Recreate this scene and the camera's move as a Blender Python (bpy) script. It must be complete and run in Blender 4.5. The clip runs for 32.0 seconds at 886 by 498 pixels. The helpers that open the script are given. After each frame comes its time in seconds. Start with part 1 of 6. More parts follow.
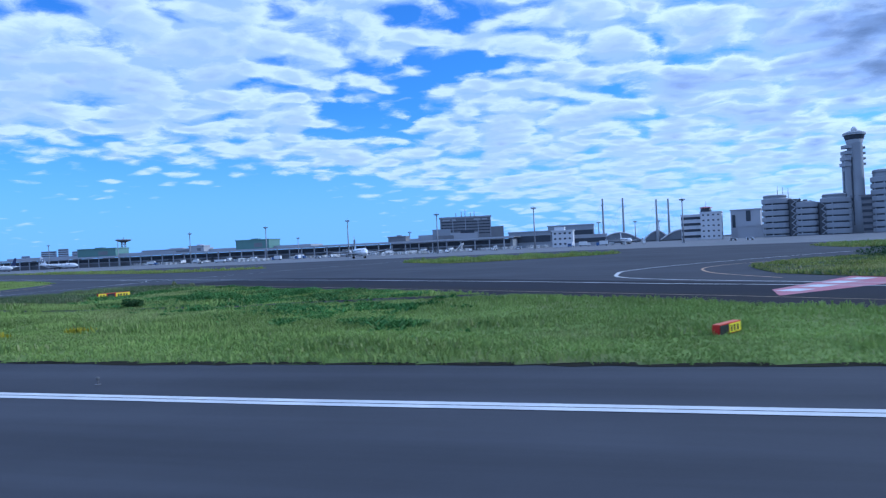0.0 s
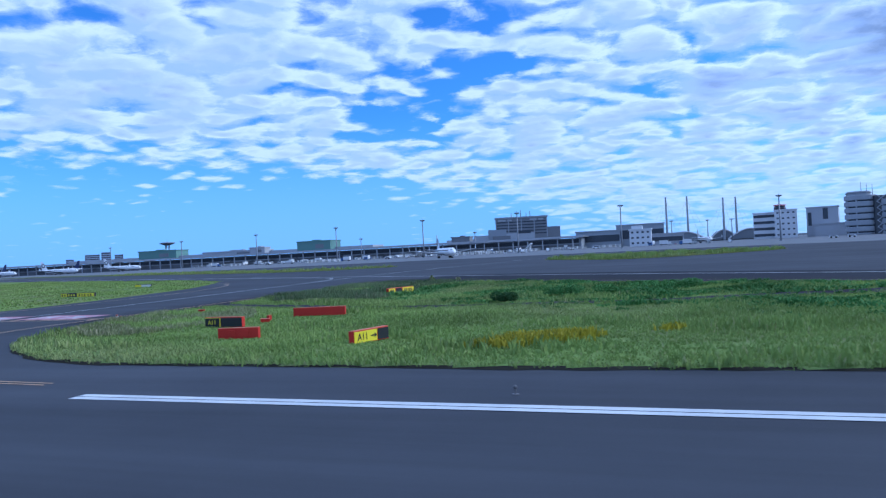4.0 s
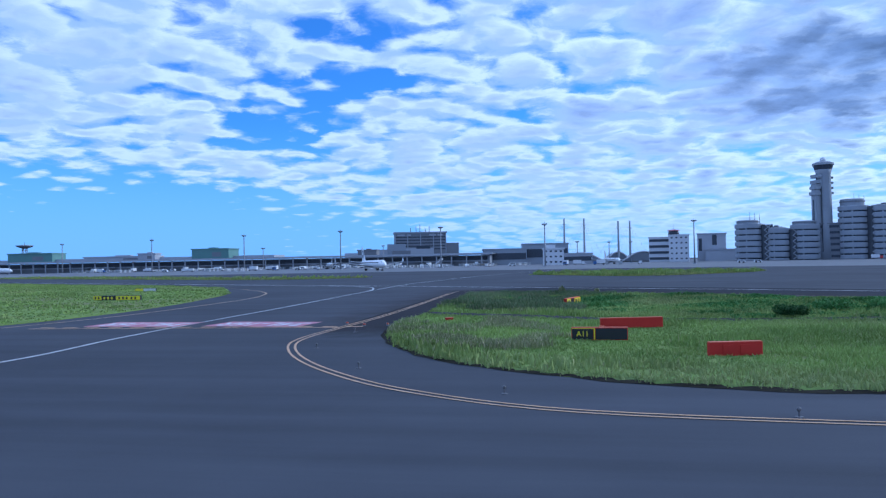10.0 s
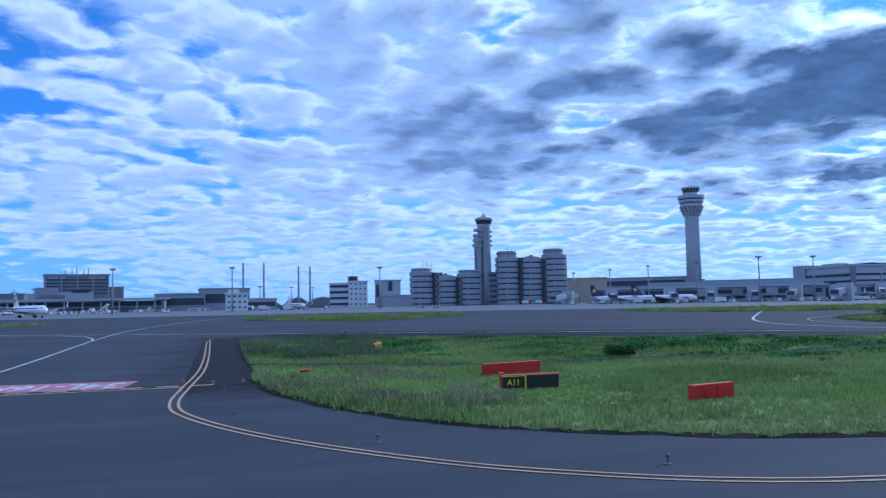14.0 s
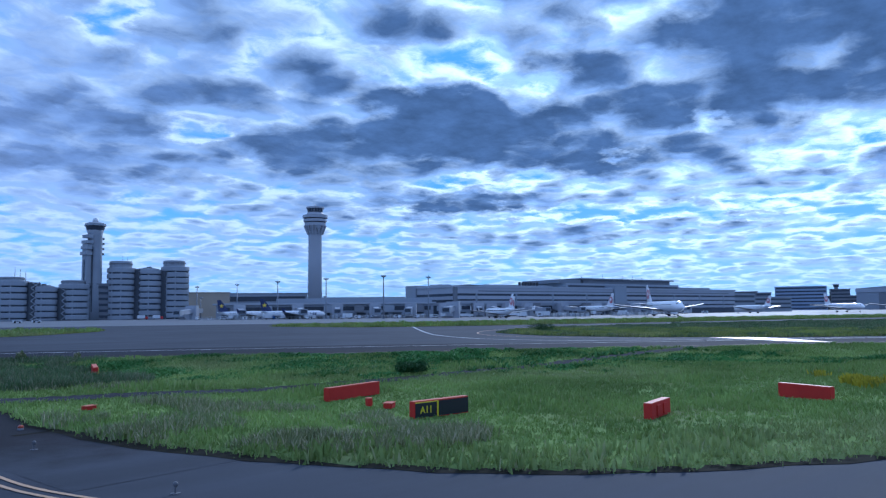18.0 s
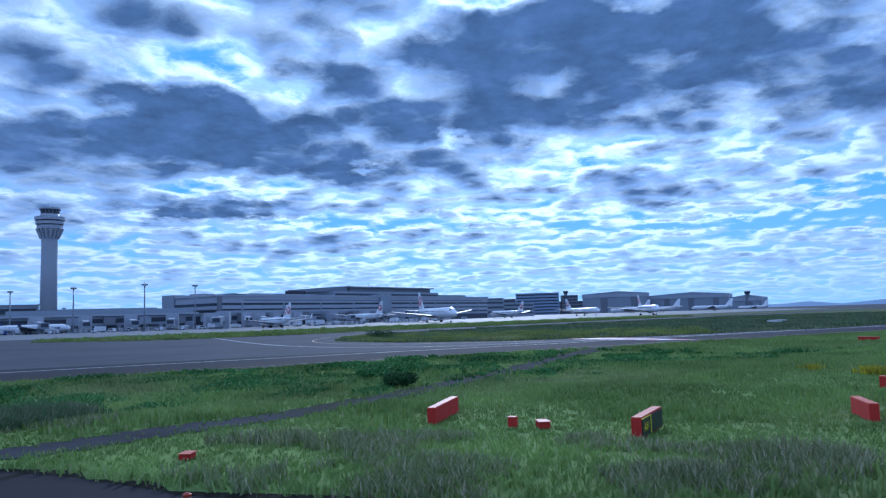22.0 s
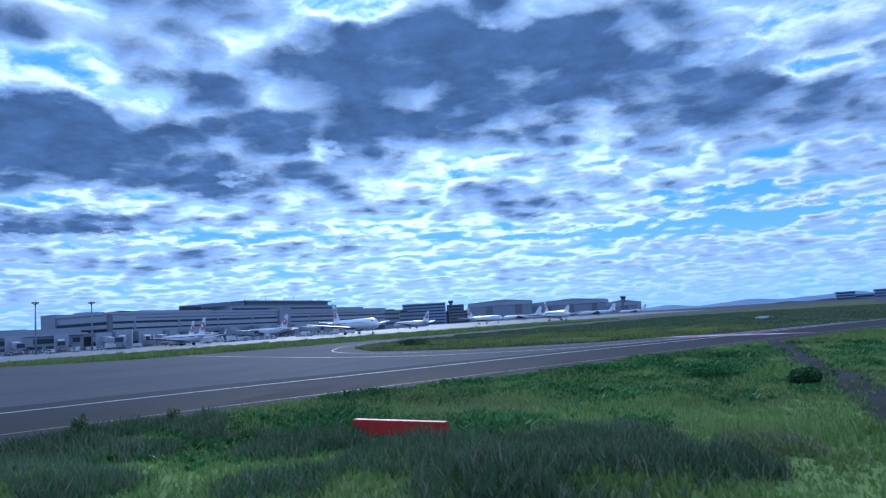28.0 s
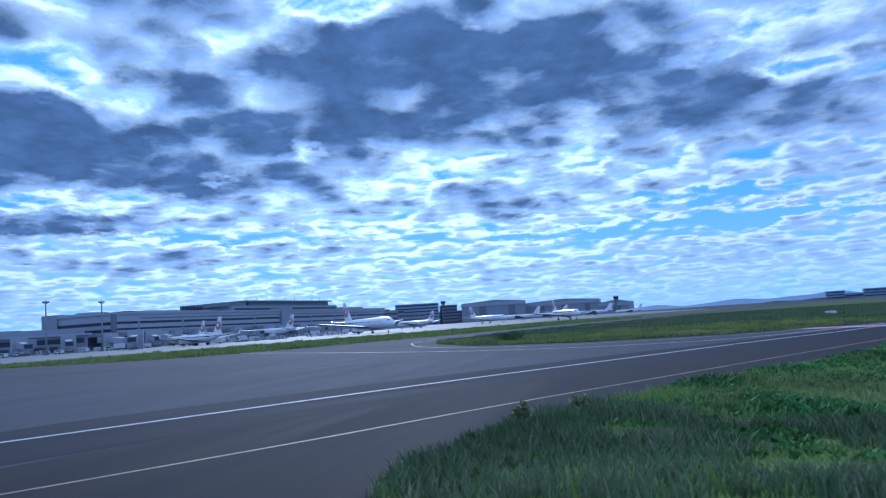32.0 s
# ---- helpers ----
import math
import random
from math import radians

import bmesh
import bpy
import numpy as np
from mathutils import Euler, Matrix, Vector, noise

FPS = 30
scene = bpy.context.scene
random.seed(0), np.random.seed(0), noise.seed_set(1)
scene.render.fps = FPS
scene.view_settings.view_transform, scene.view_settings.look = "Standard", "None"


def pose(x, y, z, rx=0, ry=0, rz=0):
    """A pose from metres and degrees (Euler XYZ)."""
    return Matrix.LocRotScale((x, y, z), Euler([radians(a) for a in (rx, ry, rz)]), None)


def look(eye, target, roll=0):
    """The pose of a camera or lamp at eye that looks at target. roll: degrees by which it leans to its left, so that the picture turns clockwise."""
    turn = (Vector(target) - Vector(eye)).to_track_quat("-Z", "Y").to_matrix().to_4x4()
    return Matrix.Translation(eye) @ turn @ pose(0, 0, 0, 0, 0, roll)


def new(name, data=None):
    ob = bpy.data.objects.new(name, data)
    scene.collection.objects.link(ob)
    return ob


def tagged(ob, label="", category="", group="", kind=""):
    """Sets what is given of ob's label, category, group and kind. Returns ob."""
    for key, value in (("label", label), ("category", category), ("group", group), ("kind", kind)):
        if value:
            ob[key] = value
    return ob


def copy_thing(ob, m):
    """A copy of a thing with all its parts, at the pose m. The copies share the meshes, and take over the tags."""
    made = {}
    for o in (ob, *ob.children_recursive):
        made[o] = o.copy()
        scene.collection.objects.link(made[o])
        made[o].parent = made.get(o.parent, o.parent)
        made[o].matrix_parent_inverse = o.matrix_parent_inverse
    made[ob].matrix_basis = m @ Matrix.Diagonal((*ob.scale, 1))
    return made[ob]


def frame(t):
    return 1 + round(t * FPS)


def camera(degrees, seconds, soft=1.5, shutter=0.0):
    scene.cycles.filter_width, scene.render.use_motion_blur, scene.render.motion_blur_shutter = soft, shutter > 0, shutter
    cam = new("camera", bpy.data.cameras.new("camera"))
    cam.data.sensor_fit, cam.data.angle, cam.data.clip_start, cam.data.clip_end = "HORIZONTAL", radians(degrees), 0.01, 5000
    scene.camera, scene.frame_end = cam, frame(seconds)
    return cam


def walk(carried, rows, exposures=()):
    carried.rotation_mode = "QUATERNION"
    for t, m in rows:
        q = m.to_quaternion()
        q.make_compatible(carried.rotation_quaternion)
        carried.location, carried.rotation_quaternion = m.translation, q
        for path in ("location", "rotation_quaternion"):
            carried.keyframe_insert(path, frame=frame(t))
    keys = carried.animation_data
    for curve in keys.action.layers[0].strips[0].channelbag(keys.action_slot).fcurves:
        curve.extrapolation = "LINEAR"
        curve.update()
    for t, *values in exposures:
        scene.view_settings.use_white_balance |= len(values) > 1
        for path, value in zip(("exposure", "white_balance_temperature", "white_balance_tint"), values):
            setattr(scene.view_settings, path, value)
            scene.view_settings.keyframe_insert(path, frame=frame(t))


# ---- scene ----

# The camera looks out of the cabin of a taxiing aircraft: it rolls along the runway edge,
# turns right by a quarter and rolls on towards the parallel taxiway.
# seconds, x, y, height, yaw to the left of +y, pitch, lean
PATH = [
    (0, -0.12, -0.09, 3.71, 2.87, -0.12, -2.67),
    (0.5, -4.28, 0.93, 3.70, 3.19, 0.01, -2.51),
    (1, -8.38, 2.07, 3.70, 3.38, 0.13, -2.61),
    (1.5, -12.59, 3.26, 3.70, 3.75, 0.19, -2.75),
    (2, -16.55, 4.43, 3.72, 4.13, 0.14, -2.77),
    (2.5, -20.33, 5.46, 3.74, 4.44, 0.08, -2.78),
    (3, -23.95, 6.38, 3.76, 4.71, 0.08, -2.88),
    (3.5, -27.26, 7.24, 3.76, 4.94, 0.11, -2.91),
    (5.5, -39.76, 10.52, 3.72, 5.48, 0.20, -3.07),
    (6, -42.40, 11.29, 3.71, 5.31, 0.17, -2.95),
    (6.5, -44.84, 12.01, 3.72, 5.07, 0.11, -2.82),
    (7, -47.18, 12.55, 3.73, 4.54, 0.15, -2.71),
    (7.5, -49.41, 13.00, 3.75, 3.73, 0.23, -2.63),
    (8, -51.44, 13.50, 3.76, 2.60, 0.38, -2.50),
    (8.5, -53.51, 14.14, 3.77, 1.08, 0.50, -2.30),
    (9, -55.31, 14.86, 3.76, -0.65, 0.59, -2.04),
    (9.5, -56.97, 15.65, 3.76, -2.51, 0.60, -1.62),
    (10, -58.48, 16.47, 3.76, -4.39, 0.97, -1.09),
    (10.5, -59.81, 17.31, 3.77, -5.99, 1.82, -0.93),
    (11, -61.23, 18.29, 3.77, -8.19, 2.84, -0.73),
    (11.5, -62.48, 19.34, 3.76, -10.88, 3.35, -0.47),
    (12, -63.71, 20.38, 3.76, -13.86, 3.61, -1.13),
    (12.5, -64.90, 21.40, 3.74, -16.75, 3.76, -1.84),
    (13, -65.94, 22.62, 3.72, -20.27, 3.78, -1.68),
    (13.5, -66.93, 23.83, 3.71, -24.61, 3.92, -1.31),
    (14, -67.80, 25.13, 3.70, -29.24, 3.97, -1.08),
    (14.5, -68.59, 26.43, 3.68, -33.54, 3.89, -1.06),
    (16.5, -70.73, 32.63, 3.63, -48.49, 4.00, -1.06),
    (17, -71.17, 34.23, 3.62, -52.06, 4.47, -0.91),
    (17.5, -71.52, 35.86, 3.61, -55.06, 4.74, -0.81),
    (18, -71.92, 37.70, 3.60, -58.17, 4.76, -0.58),
    (18.5, -72.14, 39.42, 3.59, -60.96, 4.72, -0.50),
    (19, -72.38, 41.27, 3.58, -63.82, 4.63, -0.58),
    (19.5, -72.45, 43.22, 3.56, -66.37, 4.59, -0.59),
    (20, -72.48, 45.19, 3.53, -68.72, 4.64, -0.67),
    (20.5, -72.44, 47.23, 3.52, -70.92, 4.66, -0.79),
    (21, -72.34, 49.26, 3.51, -73.08, 4.87, -0.87),
    (21.5, -72.13, 51.34, 3.49, -75.10, 5.04, -1.20),
    (22, -72.17, 53.38, 3.50, -77.07, 5.07, -1.67),
    (22.5, -72.27, 55.42, 3.50, -78.80, 5.21, -1.79),
    (23, -72.19, 57.64, 3.44, -80.22, 5.32, -2.10),
    (23.5, -71.82, 59.86, 3.41, -81.59, 5.44, -2.71),
    (24, -71.20, 62.12, 3.41, -82.63, 5.42, -2.80),
    (24.5, -70.63, 64.41, 3.43, -83.47, 5.27, -3.02),
    (25, -70.14, 66.68, 3.45, -84.23, 5.26, -3.26),
    (25.5, -69.70, 68.96, 3.47, -84.90, 5.28, -3.43),
    (27.5, -67.97, 77.80, 3.51, -86.43, 5.57, -3.63),
    (28, -67.60, 79.89, 3.53, -86.77, 5.55, -3.48),
    (28.5, -67.26, 82.06, 3.56, -87.04, 5.47, -3.19),
    (29, -66.69, 84.12, 3.56, -87.17, 5.41, -3.25),
    (29.5, -66.03, 86.30, 3.54, -87.38, 5.50, -3.40),
    (30, -65.30, 88.44, 3.50, -87.48, 5.50, -3.43),
    (30.5, -64.61, 90.46, 3.47, -87.70, 5.59, -3.59),
    (31, -64.06, 92.50, 3.46, -87.89, 5.57, -3.46),
    (31.5, -63.56, 94.55, 3.46, -88.00, 5.57, -3.66),
    (32, -63.10, 96.61, 3.46, -87.94, 5.55, -3.66),
]


def row_pose(x, y, z, yaw, pitch, lean):
    a, b = radians(yaw), radians(pitch)
    ahead = Vector((-math.sin(a) * math.cos(b), math.cos(a) * math.cos(b), math.sin(b)))
    eye = Vector((x, y, z))
    return look(eye, eye + ahead * 10, lean)


EXPOSURES = [(0, 0.15, 5150, 10), (8, 0.15, 5150, 10), (13, 0.0, 5080, 10), (19, -0.13, 5000, 10), (32, -0.13, 4950, 10)]
cam = camera(60.88, 32.0, soft=1.25, shutter=0.2)
walk(cam, [(r[0], row_pose(*r[1:])) for r in PATH], EXPOSURES)

# ---------------------------------------------------------------- node helpers
class Nodes:
    """Short calls to build a node tree."""

    def __init__(self, tree):
        self.tree = tree

    def put(self, node, sock, value):
        if isinstance(value, bpy.types.NodeSocket):
            self.tree.links.new(value, node.inputs[sock])
        elif value is not None:
            node.inputs[sock].default_value = value

    def math(self, op, a, b=None, c=None, clamp=False):
        n = self.tree.nodes.new("ShaderNodeMath")
        n.operation, n.use_clamp = op, clamp
        for k, v in enumerate((a, b, c)):
            self.put(n, k, v)
        return n.outputs[0]

    def vec(self, op, a, b=None, scale=None):
        n = self.tree.nodes.new("ShaderNodeVectorMath")
        n.operation = op
        self.put(n, 0, a)
        self.put(n, 1, b)
        if scale is not None:
            self.put(n, "Scale", scale)
        return n.outputs["Value"] if op in ("DOT_PRODUCT", "LENGTH") else n.outputs[0]

    def split(self, v):
        n = self.tree.nodes.new("ShaderNodeSeparateXYZ")
        self.put(n, 0, v)
        return n.outputs

    def join(self, x, y, z):
        n = self.tree.nodes.new("ShaderNodeCombineXYZ")
        for k, v in enumerate((x, y, z)):
            self.put(n, k, v)
        return n.outputs[0]

    def noise(self, vector, scale, detail=4.0, rough=0.5, lac=2.0, distort=0.0):
        n = self.tree.nodes.new("ShaderNodeTexNoise")
        self.put(n, "Vector", vector)
        self.put(n, "Scale", scale)
        self.put(n, "Detail", detail)
        self.put(n, "Roughness", rough)
        self.put(n, "Lacunarity", lac)
        self.put(n, "Distortion", distort)
        return n.outputs[0]

    def cells(self, vector, scale, smooth):
        n = self.tree.nodes.new("ShaderNodeTexVoronoi")
        n.feature = "SMOOTH_F1"
        self.put(n, "Vector", vector)
        self.put(n, "Scale", scale)
        self.put(n, "Smoothness", smooth)
        return n.outputs["Distance"]

    def ramp(self, value, a, b, lo=0.0, hi=1.0, smooth=True):
        n = self.tree.nodes.new("ShaderNodeMapRange")
        n.interpolation_type = "SMOOTHSTEP" if smooth else "LINEAR"
        for k, v in zip(("Value", "From Min", "From Max", "To Min", "To Max"), (value, a, b, lo, hi)):
            self.put(n, k, v)
        return n.outputs[0]

    def mix(self, f, a, b, blend="MIX"):
        n = self.tree.nodes.new("ShaderNodeMix")
        n.data_type, n.blend_type = "RGBA", blend
        self.put(n, 0, f)
        self.put(n, 6, a if isinstance(a, bpy.types.NodeSocket) else (*a, 1))
        self.put(n, 7, b if isinstance(b, bpy.types.NodeSocket) else (*b, 1))
        return n.outputs[2]


# ---------------------------------------------------------------- sky and sun
SUN_YAW, SUN_UP = -80.5, 26.0
SUN_DIR = Vector((-math.sin(radians(SUN_YAW)) * math.cos(radians(SUN_UP)),
                  math.cos(radians(SUN_YAW)) * math.cos(radians(SUN_UP)), math.sin(radians(SUN_UP))))

# Thin places and gaps in the cloud sheet: yaw to the left, elevation, half width, half height (degrees), how much thinner.
GAPS_NORTH = [
    (6.9, 11.4, 2.6, 2.1, -0.128), (8.6, 9.6, 3.3, 1.4, -0.111), (3, 13.4, 3.5, 1, -0.119), (-1.5, 17.1, 3.1, 1.3, -0.128), (5, 17.8, 1.8, 1.1, -0.102), (-3.9, 13.6, 2.9, 0.6, -0.093),
    (15.3, 13, 1.4, 1.8, -0.076), (26.5, 14.8, 2.2, 0.9, -0.051), (28.9, 17.2, 1.8, 0.9, -0.102), (5.3, 8.7, 2.6, 0.7, -0.085), (-33.7, 20.4, 1.6, 1.7, -0.145), (-12.7, 14.2, 1.2, 0.5, -0.076),
    (-1.8, 13, 4, 0.7, -0.068), (0.5, 10.2, 3.1, 0.5, -0.068), (30, 2.5, 16, 4.8, -0.26), (12, 1.2, 11, 3.9, -0.25), (-4, 0.3, 8, 2.8, -0.1),
]
GAPS_EAST = [
    (-57.6, 18.7, 4.3, 1.5, -0.13), (-63.5, 16.9, 3.8, 1.4, -0.13), (-71.1, 20.5, 4.4, 1.4, -0.1), (-39.7, 13.1, 1.9, 0.6, -0.12), (-71.1, 11.7, 1.6, 0.4, -0.14), (-60.2, 9.9, 1.7, 0.4, -0.12),
    (-48.5, 15.9, 2.7, 0.4, -0.07), (-43.1, 10.6, 2.2, 0.5, -0.09), (-51.9, 12.5, 1.8, 0.3, -0.06), (-37.9, 14.3, 8.9, 0.3, -0.03),
]
GAPS_SUNWARD = [
    (-79.8, 23.9, 3.3, 1.1, -0.16), (-94.8, 22.3, 3.2, 0.9, -0.12), (-78.2, 13.6, 1.1, 0.8, -0.12), (-92.2, 11.2, 3.1, 1.1, -0.12), (-98.6, 11.5, 2.6, 1.5, -0.12), (-85.6, 10.4, 3.5, 1.1, -0.09),
    (-115.9, 15.4, 3.1, 1.1, -0.2), (-113, 18.2, 3.6, 1.1, -0.14), (-108.1, 18.1, 2.3, 0.6, -0.1), (-107.9, 7.9, 4.3, 0.5, -0.2), (-105.1, 6, 11.2, 0.6, -0.18), (-110.4, 10.5, 7, 1, -0.08),
    (-114.6, 6.2, 3.5, 0.5, -0.12), (-74.8, 7.2, 18.2, 0.5, -0.1), (-91, 6.2, 6.5, 0.4, -0.08),
]
# Heavy parts of the sheet.
HEAPS_NORTH = [
    (-22.3, 17.5, 5, 1.9, 0.06), (20, 17.5, 8, 2.6, 0.055), (28, 12, 8, 2.4, 0.05), (-50.4, 11.9, 8.3, 2.0, 0.10), (-58, 14.2, 4.9, 2.2, 0.10), (-39.2, 16.3, 4.9, 1.6, 0.07), (-35.6, 10.3, 7, 0.9, 0.09), (-31.4, 13.3, 4.9, 1.2, 0.08),
    (-32.1, 7.8, 3, 0.8, 0.07), (-38.9, 21, 4.1, 1.3, 0.05), (-49.1, 17.3, 4, 1.1, 0.06), (-17.2, 11.7, 5.3, 0.9, 0.05), (-56, 7.7, 3.9, 0.6, 0.09), (-13.9, 10.5, 3.9, 0.9, 0.08),
    (-4.6, 9.2, 3.5, 0.6, 0.05), (-25.8, 12, 6.1, 1.7, 0.06), (21.6, 14.2, 4.9, 1.7, 0.05),
]
HEAPS_EAST = [
    (-48.5, 12.3, 5.7, 1.3, 0.08), (-61.1, 14.3, 6.6, 2.0, 0.11), (-67.5, 11.4, 4.8, 1.1, 0.11), (-54.6, 21.1, 6.9, 1.2, 0.06), (-36, 16.5, 5.4, 1.2, 0.04), (-31, 12.5, 5.3, 2.1, 0.08),
    (-61.4, 8, 5.6, 0.8, 0.1), (-49.8, 7.8, 3.5, 0.7, 0.06), (-31.8, 10, 5.2, 0.9, 0.05),
]
HEAPS_SUNWARD = [
    (-83.9, 18, 14.9, 3.6, 0.18), (-90.7, 20.9, 10.6, 2.6, 0.16), (-68.9, 12.5, 11.4, 1.8, 0.12), (-104.4, 16.5, 9, 2.1, 0.15), (-111.9, 13.9, 5.7, 1.3, 0.12), (-60.3, 15.1, 6.2, 2, 0.12),
    (-91.2, 9, 4.1, 1.5, 0.11), (-58.2, 8.4, 8.2, 0.6, 0.1), (-104.8, 7.5, 2.6, 0.4, 0.09), (-93.8, 3.6, 5.6, 0.5, 0.1), (-111.2, 3.4, 6, 0.5, 0.09), (-71.5, 5.9, 12.1, 0.7, 0.07),
    (-64.8, 5.3, 6.5, 0.5, 0.06), (-68.4, 22.8, 5.1, 1.5, 0.1), (-104, 20.9, 3.2, 1.3, 0.08), (-81, 14.4, 8.9, 1.3, 0.06),
]


def build_world():
    world = bpy.data.worlds.new("sky")
    scene.world = world
    world.use_nodes = True
    tree = world.node_tree
    tree.nodes.clear()
    k = Nodes(tree)
    direction = tree.nodes.new("ShaderNodeTexCoord").outputs["Generated"]
    sky = tree.nodes.new("ShaderNodeTexSky")
    sky.sky_type, sky.sun_disc = "NISHITA", False
    sky.sun_elevation, sky.sun_rotation = radians(SUN_UP), radians(-SUN_YAW)
    sky.air_density, sky.dust_density, sky.ozone_density = 1.0, 0.4, 3.0
    x, y, z = k.split(direction)
    sunward = k.vec("DOT_PRODUCT", direction, tuple(SUN_DIR))
    against = k.ramp(sunward, 0.25, 0.92)
    blue = k.mix(1.0, sky.outputs[0], (0.050, 0.096, 0.165), "MULTIPLY")
    blue = k.mix(k.ramp(sunward, 0.35, 0.85, 0.0, 0.92), blue, (0.17, 0.46, 0.84))
    up = k.math("MAXIMUM", z, 0.0)
    far = k.math("DIVIDE", 1.0, k.math("ADD", up, 0.15))
    flat = k.join(k.math("MULTIPLY", x, far), k.math("MULTIPLY", y, far), 0.0)
    to_sun = Vector((SUN_DIR.x, SUN_DIR.y, 0)).normalized()

    def thickness(where):
        """Broad sheets, puffs and fine curls of one cloud layer."""
        curl = k.noise(where, 6.0, 2.0, 0.5)
        bent = k.vec("ADD", where, k.join(k.ramp(curl, 0.0, 1.0, -0.07, 0.07, False), k.ramp(k.noise(k.vec("ADD", where, (3.1, 8.7, 0.0)), 6.0, 2.0, 0.5), 0.0, 1.0, -0.07, 0.07, False), 0.0))
        big = k.noise(where, 1.1, 2.0, 0.5)
        mid = k.noise(bent, 4.6, 10.0, 0.60, 2.1)
        puff = k.cells(bent, 7.5, 0.55)
        return k.math("ADD", k.math("ADD", k.math("MULTIPLY", big, 0.22), k.math("MULTIPLY", mid, 0.58)), k.math("MULTIPLY", k.math("SUBTRACT", 0.60, puff), 0.37))

    body = thickness(flat)
    above = thickness(k.vec("ADD", k.vec("SCALE", flat, scale=0.97), (to_sun.x * 0.03, to_sun.y * 0.03, 0)))
    yaw = k.math("MULTIPLY", k.math("ARCTAN2", k.math("MULTIPLY", x, -1.0), y), 57.2958)
    el = k.math("MULTIPLY", k.math("ARCSINE", z), 57.2958)
    # uneven outlines for the gaps and heaps
    yaw = k.math("ADD", yaw, k.ramp(k.noise(flat, 5.0, 5.0, 0.62), 0.3, 0.7, -2.0, 2.0, False))
    el = k.math("ADD", el, k.ramp(k.noise(k.vec("ADD", flat, (7.3, 2.1, 0)), 5.0, 5.0, 0.62), 0.3, 0.7, -0.7, 0.7, False))
    # the sheet is heavier towards the sun and up high
    form = k.math("ADD", 0.082, k.math("MULTIPLY", k.ramp(el, 5.0, 13.0, 0.0, 0.118), against))
    for a, e, ra, re, amount in GAPS_NORTH + GAPS_EAST + GAPS_SUNWARD + HEAPS_NORTH + HEAPS_EAST + HEAPS_SUNWARD:
        u = k.math("DIVIDE", k.math("SUBTRACT", yaw, a), ra)
        v = k.math("DIVIDE", k.math("SUBTRACT", el, e), re)
        off = k.math("ADD", k.math("MULTIPLY", u, u), k.math("MULTIPLY", v, v))
        form = k.math("ADD", form, k.ramp(off, 0.0, 2.4, amount * 1.05, 0.0))
    thick = k.math("ADD", body, form)
    cover = k.ramp(thick, 0.33, 0.53)
    mid = k.ramp(thick, 0.50, 0.64)
    deep = k.ramp(thick, 0.57, 0.84)
    lit = k.ramp(k.math("SUBTRACT", body, above), -0.075, 0.075)
    lit = k.math("ADD", 0.45, k.math("MULTIPLY", k.math("SUBTRACT", lit, 0.45), k.math("MAXIMUM", k.ramp(z, 0.04, 0.22, 0.45, 1.0), against)))
    # cloud white, shaded sides, and the dark undersides that stand against the sun
    white = k.mix(lit, k.mix(against, (0.40, 0.54, 0.87), (0.40, 0.56, 0.85)), k.mix(against, (0.71, 0.81, 0.98), (0.92, 1.04, 1.10)))
    grain = k.ramp(k.noise(flat, 7.0, 8.0, 0.62), 0.3, 0.7, 0.70, 1.36, False)
    shade = k.mix(against, (0.33, 0.44, 0.73), (0.098, 0.158, 0.290))
    shade = k.mix(1.0, shade, k.join(grain, grain, grain), "MULTIPLY")
    glow = k.ramp(sunward, 0.82, 1.0, 1.0, 1.6)
    white = k.mix(1.0, white, k.join(glow, glow, glow), "MULTIPLY")
    cloud = k.mix(k.math("MULTIPLY", mid, 0.66), white, k.mix(against, (0.44, 0.56, 0.87), (0.29, 0.41, 0.66)))
    cloud = k.mix(k.math("MULTIPLY", deep, k.ramp(against, 0.0, 1.0, 0.75, 1.0)), cloud, shade)
    haze = k.ramp(z, 0.0, 0.19, 0.85, 0.0)
    air = k.mix(haze, blue, k.mix(against, (0.24, 0.49, 0.95), (0.40, 0.68, 1.0)))
    cloud = k.mix(k.ramp(z, 0.0, 0.12, 0.55, 0.0), cloud, k.mix(against, (0.44, 0.64, 0.98), (0.52, 0.74, 1.03)))
    whole = k.mix(k.math("MULTIPLY", cover, k.ramp(z, -0.01, 0.05, 0.5, 0.97)), air, cloud)
    whole = k.mix(k.ramp(z, -0.05, -0.005), (0.12, 0.15, 0.2), whole)
    back = tree.nodes.new("ShaderNodeBackground")
    tree.links.new(whole, back.inputs[0])
    back.inputs[1].default_value = 1.0
    tree.links.new(back.outputs[0], tree.nodes.new("ShaderNodeOutputWorld").inputs[0])


build_world()
sun = new("sun", bpy.data.lights.new("sun", "SUN"))
sun.data.energy, sun.data.angle, sun.data.color = 1.9, radians(6), (1.0, 0.97, 0.94)
sun.matrix_world = look(SUN_DIR * 100, (0, 0, 0))

# ---------------------------------------------------------------- materials
MATS = {}


